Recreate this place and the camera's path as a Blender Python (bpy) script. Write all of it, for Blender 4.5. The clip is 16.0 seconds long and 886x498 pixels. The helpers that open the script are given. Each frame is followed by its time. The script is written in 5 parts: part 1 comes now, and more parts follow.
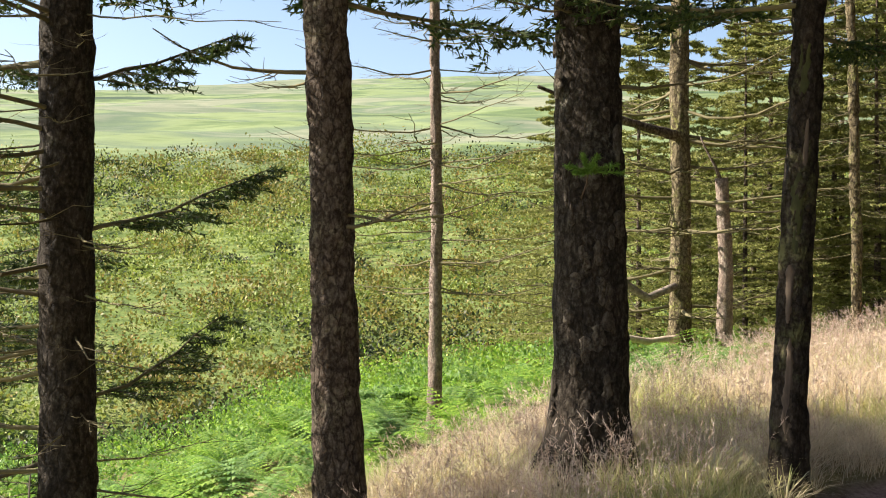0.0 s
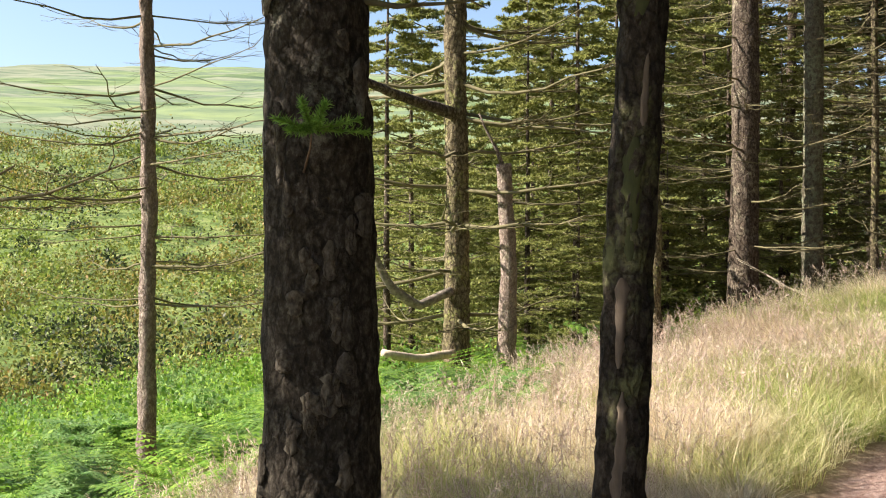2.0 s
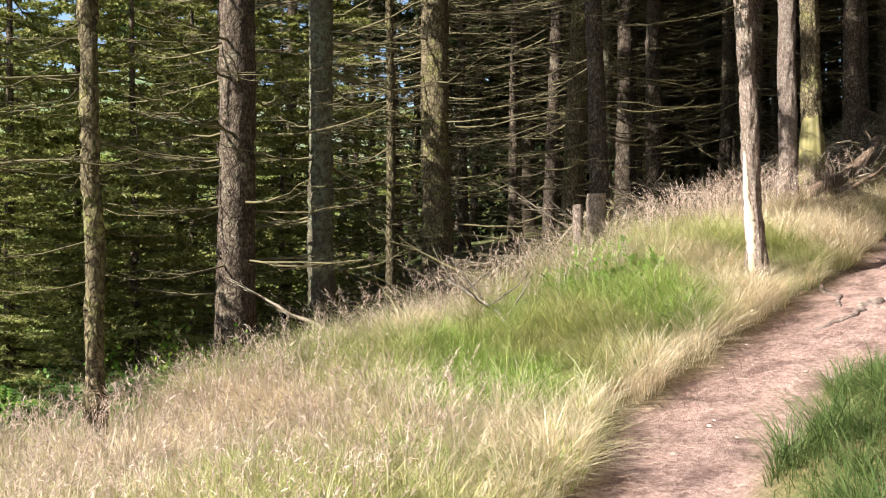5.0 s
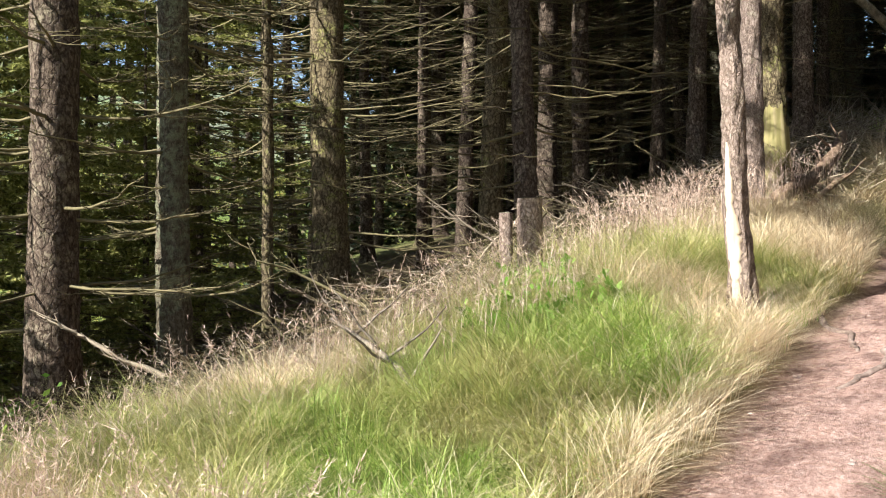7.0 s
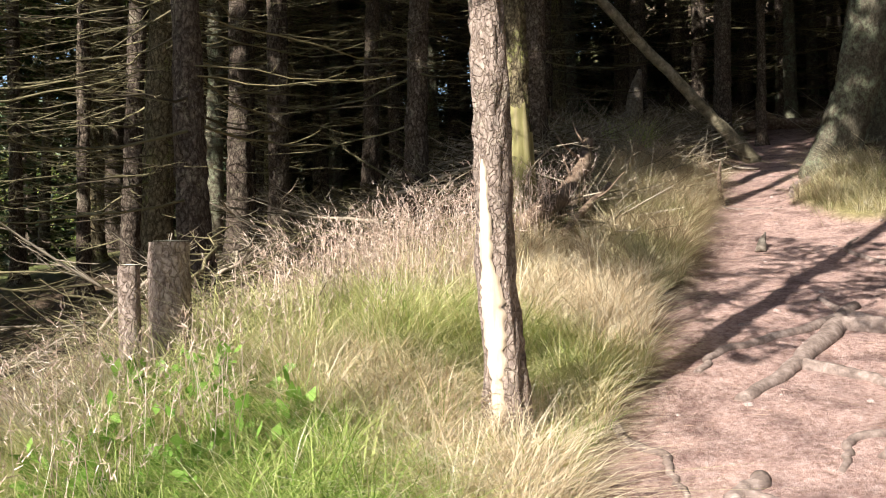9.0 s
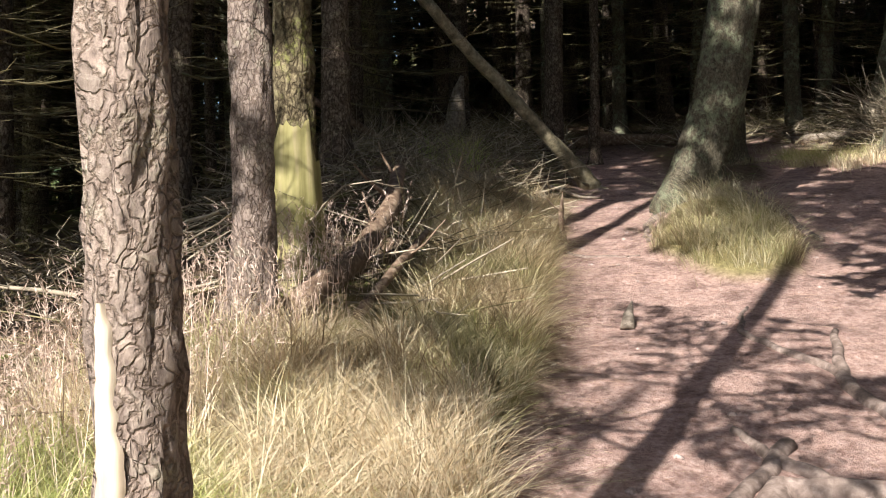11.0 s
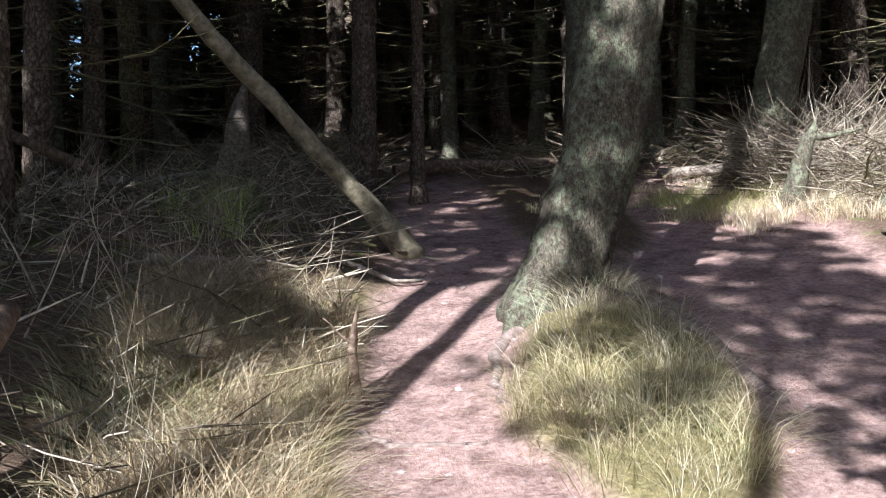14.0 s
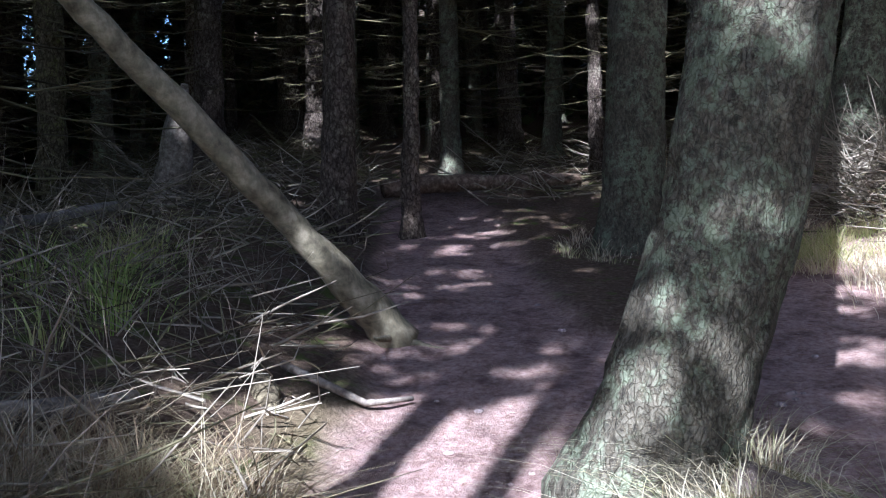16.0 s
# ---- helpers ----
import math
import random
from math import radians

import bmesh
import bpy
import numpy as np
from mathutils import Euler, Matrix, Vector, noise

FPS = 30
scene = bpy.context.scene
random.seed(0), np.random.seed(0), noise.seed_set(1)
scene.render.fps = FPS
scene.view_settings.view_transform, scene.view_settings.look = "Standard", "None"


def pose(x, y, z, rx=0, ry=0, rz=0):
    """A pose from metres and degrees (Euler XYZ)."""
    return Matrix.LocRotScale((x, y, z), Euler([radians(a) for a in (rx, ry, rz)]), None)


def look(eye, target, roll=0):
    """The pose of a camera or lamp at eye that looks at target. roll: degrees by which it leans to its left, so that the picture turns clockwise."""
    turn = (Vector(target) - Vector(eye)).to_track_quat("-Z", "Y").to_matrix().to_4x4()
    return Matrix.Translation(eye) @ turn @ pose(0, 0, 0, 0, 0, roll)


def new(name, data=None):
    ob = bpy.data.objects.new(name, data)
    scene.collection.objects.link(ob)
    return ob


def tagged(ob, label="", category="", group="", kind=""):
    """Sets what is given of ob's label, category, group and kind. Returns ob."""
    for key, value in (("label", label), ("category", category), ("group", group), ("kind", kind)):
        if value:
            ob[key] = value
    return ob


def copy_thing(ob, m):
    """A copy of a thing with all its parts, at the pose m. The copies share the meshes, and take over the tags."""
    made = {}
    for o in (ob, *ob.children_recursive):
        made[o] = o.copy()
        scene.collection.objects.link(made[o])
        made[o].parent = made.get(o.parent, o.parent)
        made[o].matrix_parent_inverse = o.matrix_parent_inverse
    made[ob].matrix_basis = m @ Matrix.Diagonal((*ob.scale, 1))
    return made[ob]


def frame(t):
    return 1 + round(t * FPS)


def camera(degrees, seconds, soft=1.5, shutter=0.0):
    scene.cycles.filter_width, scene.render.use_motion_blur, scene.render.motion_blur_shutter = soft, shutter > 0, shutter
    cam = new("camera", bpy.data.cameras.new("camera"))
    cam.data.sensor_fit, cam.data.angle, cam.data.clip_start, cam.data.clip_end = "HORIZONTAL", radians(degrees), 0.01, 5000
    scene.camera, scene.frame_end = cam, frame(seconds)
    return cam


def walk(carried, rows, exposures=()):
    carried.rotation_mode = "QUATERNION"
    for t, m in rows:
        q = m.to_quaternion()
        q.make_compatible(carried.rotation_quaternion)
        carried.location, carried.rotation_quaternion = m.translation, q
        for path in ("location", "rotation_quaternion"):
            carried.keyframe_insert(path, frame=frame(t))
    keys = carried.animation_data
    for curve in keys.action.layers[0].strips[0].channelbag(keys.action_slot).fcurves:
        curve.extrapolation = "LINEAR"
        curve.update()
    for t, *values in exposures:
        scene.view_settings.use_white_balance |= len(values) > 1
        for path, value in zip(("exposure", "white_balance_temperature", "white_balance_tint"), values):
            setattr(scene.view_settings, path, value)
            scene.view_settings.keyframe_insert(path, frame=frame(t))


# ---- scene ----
cam = camera(46.6, 16.0, soft=1.1)
METRES, EYE, TILT, LEAN, TURN = 19.6, 1.55, 0.0, 0.0, -9.9
PATH = [
    (0, (0.038, -0.12, 1.525), (0.371, 1.852, 1.548), 0.5),
    (0.5, (0.18, 0.412, 1.55), (0.635, 2.36, 1.569), 0.5),
    (1, (0.404, 0.932, 1.555), (0.982, 2.847, 1.572), 0.5),
    (1.5, (0.66, 1.457, 1.56), (1.301, 3.351, 1.576), 0.3),
    (2, (0.897, 1.953, 1.59), (1.641, 3.81, 1.606), 0.3),
    (2.5, (1.188, 2.427, 1.6), (2.074, 4.22, 1.618), 0.0),
    (3, (1.467, 2.933, 1.62), (2.48, 4.657, 1.637), 0.0),
    (3.5, (1.808, 3.425, 1.632), (3.012, 5.022, 1.646), -0.1),
    (4, (2.246, 3.865, 1.684), (3.618, 5.32, 1.694), -0.3),
    (6.5, (4.424, 5.622, 1.911), (5.994, 6.861, 1.925), -0.3),
    (7, (4.924, 5.98, 1.955), (6.542, 7.155, 1.966), -0.4),
    (7.5, (5.455, 6.326, 2.016), (7.128, 7.422, 2.024), -0.4),
    (8, (6.102, 6.642, 2.065), (7.845, 7.623, 2.069), -0.4),
    (8.5, (6.718, 6.919, 2.198), (8.527, 7.771, 2.196), -0.6),
    (9, (7.361, 7.087, 2.301), (9.238, 7.776, 2.299), -0.8),
    (9.5, (7.987, 7.271, 2.405), (9.896, 7.869, 2.403), -1.0),
    (10, (8.561, 7.401, 2.5), (10.495, 7.909, 2.499), -1.0),
    (12.5, (11.545, 7.558, 3.137), (13.542, 7.678, 3.123), -0.5),
    (13, (12.153, 7.525, 3.272), (14.152, 7.566, 3.256), -0.7),
    (13.5, (12.703, 7.557, 3.383), (14.703, 7.587, 3.368), -0.7),
    (14, (13.334, 7.556, 3.519), (15.334, 7.581, 3.501), -0.6),
    (14.5, (13.991, 7.488, 3.657), (15.99, 7.509, 3.635), -0.8),
    (15, (14.669, 7.536, 3.784), (16.669, 7.554, 3.76), -0.7),
    (15.5, (15.336, 7.547, 3.851), (17.336, 7.564, 3.826), -0.7),
    (16, (16.08, 7.609, 3.956), (18.08, 7.63, 3.931), -0.6),
]
walk(cam, [(t, look(eye, target, roll)) for t, eye, target, roll in PATH], [(0.0, 1.4, 6700, 12), (4.0, 1.5, 6300, 10), (8.0, 1.5, 6200, 11), (10.0, 1.35, 6200, 11), (12.5, 1.4, 5950, 12), (14.0, 1.75, 5350, 14), (16.0, 2.1, 4800, 16)])

# ---- world and light ----
SUN_EL, SUN_DIR = radians(40), Vector((-0.95, 0.32, 0)).normalized()
world = bpy.data.worlds.new("sky")
scene.world = world
world.use_nodes = True
wn, wl = world.node_tree.nodes, world.node_tree.links
sky = wn.new("ShaderNodeTexSky")
sky.sky_type, sky.sun_disc = "NISHITA", False
sky.sun_elevation, sky.sun_rotation = SUN_EL, math.atan2(SUN_DIR.x, SUN_DIR.y)
sky.air_density, sky.dust_density, sky.ozone_density = 1.0, 1.5, 1.5
wl.new(sky.outputs[0], wn["Background"].inputs[0])
wn["Background"].inputs[1].default_value = 0.085
sun_data = bpy.data.lights.new("sun", "SUN")
sun_data.energy, sun_data.angle, sun_data.color = 5.0, radians(0.6), (1.0, 0.93, 0.82)
sun = new("sun", sun_data)
to_sun = Vector((SUN_DIR.x * math.cos(SUN_EL), SUN_DIR.y * math.cos(SUN_EL), math.sin(SUN_EL)))
sun.matrix_world = look(to_sun * 60, (0, 0, 0))


# ---- materials ----
def material(name, rough=0.8, spec=0.3):
    m = bpy.data.materials.new(name)
    m.use_nodes = True
    n, l = m.node_tree.nodes, m.node_tree.links
    b = n["Principled BSDF"]
    b.inputs["Roughness"].default_value = rough
    b.inputs["Specular IOR Level"].default_value = spec
    return m, n, l, b


def noise_node(n, l, coord, scale, detail=4.0, rough=0.6, stretch=None):
    t = n.new("ShaderNodeTexNoise")
    t.inputs["Scale"].default_value, t.inputs["Detail"].default_value, t.inputs["Roughness"].default_value = scale, detail, rough
    if stretch:
        mp = n.new("ShaderNodeMapping")
        mp.inputs["Scale"].default_value = stretch
        l.new(coord, mp.inputs[0])
        coord = mp.outputs[0]
    l.new(coord, t.inputs["Vector"])
    return t.outputs["Fac"]


def ramp(n, l, fac, stops):
    r = n.new("ShaderNodeValToRGB")
    e = r.color_ramp.elements
    e[0].position, e[0].color = stops[0][0], (*stops[0][1], 1)
    e[1].position, e[1].color = stops[-1][0], (*stops[-1][1], 1)
    for p, c in stops[1:-1]:
        e.new(p).color = (*c, 1)
    l.new(fac, r.inputs[0])
    return r.outputs[0]


def blend(n, l, fac, a, b, mode="MIX"):
    m = n.new("ShaderNodeMix")
    m.data_type, m.blend_type = "RGBA", mode
    for sock, v in ((m.inputs[0], fac), (m.inputs[6], a), (m.inputs[7], b)):
        if isinstance(v, (int, float)):
            sock.default_value = v
        elif isinstance(v, tuple):
            sock.default_value = (*v, 1)
        else:
            l.new(v, sock)
    return m.outputs[2]


def bump(n, l, b, height, strength=0.5, dist=0.02):
    bp = n.new("ShaderNodeBump")
    bp.inputs["Strength"].default_value, bp.inputs["Distance"].default_value = strength, dist
    l.new(height, bp.inputs["Height"])
    l.new(bp.outputs[0], b.inputs["Normal"])


def bark_material(name, dark, mid, light, lichen, lichen_from=0.58, plates=9.0, gap=0.4, spots=22):
    m, n, l, b = material(name, 0.9, 0.2)
    co = n.new("ShaderNodeTexCoord").outputs["Object"]
    fine = noise_node(n, l, co, 45, 7, 0.72, (1, 1, 0.6))
    rag = n.new("ShaderNodeTexNoise")
    rag.inputs["Scale"].default_value, rag.inputs["Detail"].default_value = 14, 5
    l.new(co, rag.inputs["Vector"])
    mp = n.new("ShaderNodeMapping")
    mp.inputs["Scale"].default_value = (1, 1, 0.5)
    l.new(co, mp.inputs[0])
    wob = blend(n, l, 0.09, mp.outputs[0], rag.outputs["Color"], "ADD")
    edge, cell = n.new("ShaderNodeTexVoronoi"), n.new("ShaderNodeTexVoronoi")
    edge.feature = "DISTANCE_TO_EDGE"
    for v in (edge, cell):
        v.inputs["Scale"].default_value = plates * 2.2
        l.new(wob, v.inputs["Vector"])
    crack = ramp(n, l, edge.outputs["Distance"], [(0.0, (0, 0, 0)), (0.16, (1, 1, 1))])
    base = ramp(n, l, fine, [(0.33, dark), (0.5, mid), (0.7, light)])
    base = blend(n, l, 0.35, base, ramp(n, l, cell.outputs["Color"], [(0.1, (0.5, 0.48, 0.45)), (0.9, (1.45, 1.4, 1.35))]), "MULTIPLY")
    big = noise_node(n, l, co, 2.6, 6, 0.7)
    m1 = ramp(n, l, big, [(lichen_from, (0, 0, 0)), (lichen_from + 0.1, (1, 1, 1))])
    m2 = ramp(n, l, noise_node(n, l, co, spots, 6, 0.75), [(0.46, (0, 0, 0)), (0.56, (1, 1, 1))])
    col = blend(n, l, blend(n, l, 1.0, m1, m2, "MULTIPLY"), base, lichen)
    col = blend(n, l, 1.0, col, blend(n, l, crack, (gap, gap * 0.94, gap * 0.88), (1, 1, 1)), "MULTIPLY")
    oi = n.new("ShaderNodeObjectInfo")
    tone = ramp(n, l, oi.outputs["Random"], [(0, (0.75, 0.74, 0.72)), (1, (1.15, 1.12, 1.05))])
    l.new(blend(n, l, 1.0, col, tone, "MULTIPLY"), b.inputs["Base Color"])
    h = blend(n, l, 0.35, fine, crack, "MIX")
    h = blend(n, l, 0.3, h, cell.outputs["Color"], "MIX")
    bump(n, l, b, h, 1.0, 0.02)
    return m


BARK = bark_material("spruce_bark", (0.045, 0.032, 0.025), (0.11, 0.085, 0.068), (0.25, 0.215, 0.18), (0.30, 0.27, 0.20), 0.52)
BARK_GREEN = bark_material("mossy_bark", (0.06, 0.047, 0.03), (0.15, 0.125, 0.08), (0.32, 0.28, 0.18), (0.27, 0.28, 0.10), 0.5)
# Scaly bark darkened so the colour holds the shade on the near trunks
BARK_SHADED = bark_material("shade_dark_scaly_bark", (0.018, 0.014, 0.01), (0.042, 0.034, 0.026), (0.13, 0.115, 0.095), (0.22, 0.21, 0.17), 0.57, 7, 0.5)
PLATE = bark_material("bark_plate", (0.035, 0.028, 0.022), (0.085, 0.072, 0.058), (0.16, 0.145, 0.12), (0.22, 0.21, 0.17), 0.57, 10, 0.7)
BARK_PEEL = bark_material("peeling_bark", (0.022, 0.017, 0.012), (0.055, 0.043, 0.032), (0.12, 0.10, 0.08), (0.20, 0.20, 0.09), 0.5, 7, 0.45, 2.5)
BARK_PALE = bark_material("pale_bark", (0.13, 0.10, 0.09), (0.28, 0.225, 0.20), (0.42, 0.36, 0.32), (0.42, 0.39, 0.31), 0.53, 18, 0.62)
BARK_LICHEN = bark_material("lichen_bark", (0.055, 0.05, 0.04), (0.135, 0.122, 0.092), (0.235, 0.215, 0.165), (0.25, 0.28, 0.19), 0.43, 22, 0.72, 16)


def wood_material(name, a, b2, c, scale=30.0, stretch=(1, 1, 0.08)):
    m, n, l, b = material(name, 0.75, 0.25)
    co = n.new("ShaderNodeTexCoord").outputs["Object"]
    f = noise_node(n, l, co, scale, 6, 0.65, stretch)
    f2 = noise_node(n, l, co, 5, 4)
    col = ramp(n, l, f, [(0.3, a), (0.5, b2), (0.7, c)])
    col = blend(n, l, 0.55, col, ramp(n, l, f2, [(0.3, (0.55, 0.5, 0.45)), (0.7, (1.1, 1.05, 1.0))]), "MULTIPLY")
    l.new(col, b.inputs["Base Color"])
    bump(n, l, b, f, 0.5, 0.004)
    return m


BARE = wood_material("bare_wood", (0.42, 0.33, 0.24), (0.62, 0.52, 0.40), (0.74, 0.66, 0.54))
DEADWOOD = wood_material("grey_deadwood", (0.09, 0.07, 0.055), (0.22, 0.19, 0.155), (0.42, 0.37, 0.31), 26, (1, 1, 1))
OLDWOOD = wood_material("mossy_deadwood", (0.075, 0.065, 0.045), (0.21, 0.185, 0.12), (0.40, 0.35, 0.25), 24, (1, 0.5, 0.5))
MOSSWOOD = wood_material("green_bare_wood", (0.15, 0.14, 0.05), (0.28, 0.26, 0.11), (0.42, 0.36, 0.22), 12)
ROOT = wood_material("worn_root", (0.10, 0.075, 0.065), (0.20, 0.155, 0.135), (0.34, 0.28, 0.25), 22, (1, 1, 1))
LOG = wood_material("log_wood", (0.08, 0.05, 0.035), (0.17, 0.12, 0.085), (0.34, 0.27, 0.2), 20, (1, 1, 1))
ENDGRAIN = wood_material("sawn_end", (0.48, 0.44, 0.32), (0.60, 0.56, 0.42), (0.72, 0.68, 0.54), 25)
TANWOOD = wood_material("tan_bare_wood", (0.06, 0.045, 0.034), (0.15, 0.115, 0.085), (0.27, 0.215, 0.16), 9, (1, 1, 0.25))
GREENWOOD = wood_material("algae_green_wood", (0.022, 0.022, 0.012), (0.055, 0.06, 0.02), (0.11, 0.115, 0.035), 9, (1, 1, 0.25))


def twig_material(name, a, b2):
    m, n, l, b = material(name, 0.85, 0.2)
    g = n.new("ShaderNodeNewGeometry")
    co = n.new("ShaderNodeTexCoord").outputs["Object"]
    col = blend(n, l, g.outputs["Random Per Island"], a, b2)
    f = noise_node(n, l, co, 9, 4)
    col = blend(n, l, 0.6, col, ramp(n, l, f, [(0.3, (0.5, 0.5, 0.45)), (0.7, (1.3, 1.25, 1.1))]), "MULTIPLY")
    l.new(col, b.inputs["Base Color"])
    return m


TWIG = twig_material("dead_twig", (0.06, 0.048, 0.032), (0.24, 0.215, 0.12))
TWIG_PALE = twig_material("pale_twig", (0.12, 0.095, 0.07), (0.46, 0.40, 0.32))


def leaf_material(name, stops, patch=None, patch_scale=0.5, trans=0.35, rough=0.55):
    """Thin leaves or blades: island colours, patches over the ground, and light that comes through."""
    m, n, l, b = material(name, rough, 0.3)
    g = n.new("ShaderNodeNewGeometry")
    col = ramp(n, l, g.outputs["Random Per Island"], stops)
    if patch:
        f = noise_node(n, l, g.outputs["Position"], patch_scale, 4, 0.55)
        col2 = ramp(n, l, g.outputs["Random Per Island"], patch)
        fac = ramp(n, l, f, [(0.47, (0, 0, 0)), (0.58, (1, 1, 1))])
        col = blend(n, l, fac, col, col2)
        tone = ramp(n, l, noise_node(n, l, g.outputs["Position"], 6.0, 3, 0.6), [(0.35, (0.68, 0.66, 0.6)), (0.62, (1.12, 1.12, 1.08))])
        col = blend(n, l, 0.8, col, tone, "MULTIPLY")
    l.new(col, b.inputs["Base Color"])
    tr = n.new("ShaderNodeBsdfTranslucent")
    l.new(col, tr.inputs[0])
    mx = n.new("ShaderNodeMixShader")
    mx.inputs[0].default_value = trans
    l.new(b.outputs[0], mx.inputs[1])
    l.new(tr.outputs[0], mx.inputs[2])
    l.new(mx.outputs[0], n["Material Output"].inputs[0])
    return m


STRAW = leaf_material("straw_grass", [(0, (0.54, 0.43, 0.29)), (0.5, (0.78, 0.66, 0.48)), (1, (0.92, 0.85, 0.68))],
                      [(0, (0.28, 0.35, 0.10)), (0.35, (0.50, 0.52, 0.20)), (1, (0.80, 0.71, 0.46))], 0.7, 0.45)
PALE_STRAW = leaf_material("pale_straw", [(0, (0.30, 0.26, 0.16)), (0.5, (0.56, 0.49, 0.35)), (1, (0.82, 0.76, 0.60))],
                           [(0, (0.30, 0.36, 0.14)), (0.3, (0.55, 0.50, 0.28)), (1, (0.80, 0.72, 0.50))], 1.5, 0.4)
GREEN = leaf_material("green_grass", [(0, (0.18, 0.30, 0.05)), (0.5, (0.32, 0.44, 0.10)), (1, (0.55, 0.58, 0.22))],
                      [(0, (0.30, 0.36, 0.1)), (1, (0.58, 0.52, 0.26))], 0.9, 0.4)
# Green grass with the uphill side's shade put into its colour
SHADE_GREEN = leaf_material("shade_green_grass", [(0, (0.045, 0.08, 0.02)), (0.5, (0.085, 0.135, 0.03)), (1, (0.17, 0.20, 0.075))], None, 1, 0.3)
DRY = leaf_material("withered_grass", [(0, (0.20, 0.14, 0.08)), (0.5, (0.38, 0.29, 0.18)), (1, (0.62, 0.52, 0.36))],
                    [(0, (0.16, 0.17, 0.06)), (1, (0.46, 0.40, 0.24))], 1.1, 0.3)
SEED = leaf_material("seed_heads", [(0, (0.40, 0.28, 0.22)), (0.5, (0.60, 0.46, 0.38)), (1, (0.80, 0.67, 0.57))])
NEEDLE = leaf_material("spruce_needles", [(0, (0.025, 0.045, 0.015)), (0.5, (0.05, 0.085, 0.02)), (1, (0.11, 0.15, 0.035))], None, 1, 0.25)
NEEDLE_YOUNG = leaf_material("young_needles", [(0, (0.12, 0.24, 0.03)), (0.5, (0.2, 0.36, 0.06)), (1, (0.3, 0.48, 0.1))], None, 1, 0.45)
NEEDLE_OLIVE = leaf_material("olive_needles", [(0, (0.12, 0.14, 0.035)), (0.5, (0.25, 0.27, 0.075)), (1, (0.42, 0.41, 0.15))], None, 1, 0.45)
FERN = leaf_material("bracken", [(0, (0.10, 0.23, 0.02)), (0.5, (0.20, 0.36, 0.04)), (1, (0.36, 0.50, 0.08))],
                     [(0, (0.10, 0.22, 0.05)), (1, (0.24, 0.36, 0.12))], 0.8, 0.4)
BUSH = leaf_material("hill_scrub", [(0, (0.09, 0.10, 0.02)), (0.5, (0.17, 0.175, 0.035)), (0.8, (0.30, 0.27, 0.06)), (1, (0.36, 0.22, 0.08))],
                     [(0, (0.12, 0.18, 0.03)), (0.6, (0.25, 0.33, 0.06)), (1, (0.40, 0.44, 0.11))], 0.22, 0.35)
# Dark bushes' colour; in the gully and far wood it stands for shade
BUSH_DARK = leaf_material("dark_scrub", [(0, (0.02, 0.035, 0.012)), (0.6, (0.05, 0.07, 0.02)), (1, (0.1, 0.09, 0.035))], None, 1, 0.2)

# ---- lay of the land ----
TRAIL = [(-60, -80), (-1.5, -12), (-0.3, -3), (0.04, -0.1), (0.9, 1.95), (1.81, 3.43), (3.2, 4.75), (4.42, 5.6), (6.1, 6.55), (8.0, 7.25),
         (10, 7.45), (13, 7.55), (16, 7.6), (19, 7.7), (21.5, 7.65), (26, 7.9), (40, 8.5), (300, 8)]
RISE = [(-800, -8), (-60, -2.5), (-6, -0.5), (0, -0.07), (4.4, 0.33), (6.7, 0.6), (8.6, 0.92), (11.3, 1.45), (13.3, 1.85), (16, 2.35), (19, 2.9),
        (21.6, 3.45), (26, 4.1), (34, 5.5), (60, 12), (110, 34), (300, 85)]
HILL = [(-900, 0), (22, -3.2), (26, -1.6), (34, -0.9), (45, 0.6), (60, 3.6), (90, 9.3), (150, 19), (300, 47), (600, 103), (760, 118), (900, 110), (1800, 60)]


def line(pts, v):
    a = np.array(pts, dtype=float)
    return np.interp(v, a[:, 0], a[:, 1])


def smooth(a, b, v):
    t = np.clip((v - a) / (b - a), 0, 1)
    return t * t * (3 - 2 * t)


def offset(x, y):
    """Signed distance from the trail's middle, positive on its downhill side."""
    slope = (line(TRAIL, x + 0.3) - line(TRAIL, x - 0.3)) / 0.6
    return (y - line(TRAIL, x)) / np.sqrt(1 + slope * slope)


def wave(x, y, s, k):
    return (np.sin(x * s + k) * np.cos(y * s * 1.13 + 2.1 * k) + np.sin((x * 0.7 + y) * s * 1.9 + 3 * k) * 0.5
            + np.sin((x - 0.6 * y) * s * 3.7 + 5 * k) * 0.25) / 1.75


def trodden(x, y):
    """1 on bare earth, 0 on grown ground."""
    d = offset(x, y) + 0.09 * wave(x, y, 2.3, 1) + 0.05 * wave(x, y, 7, 4)
    left = 0.42
    right = -0.5 - 0.9 * smooth(9, 11.5, x) - 1.9 * smooth(12, 15, x) + 2.6 * smooth(20.3, 22, x) * smooth(5.0, 6.6, y)
    m = smooth(left + 0.1, left - 0.1, d) * smooth(right - 0.15, right + 0.1, d)
    isle = ((x - 18.4) / 1.5) ** 2 + ((y - 6.72) / 0.56) ** 2 + 0.25 * wave(x, y, 3.3, 2)
    m = m * smooth(0.75, 1.15, isle)
    return m * smooth(30, 26, x)


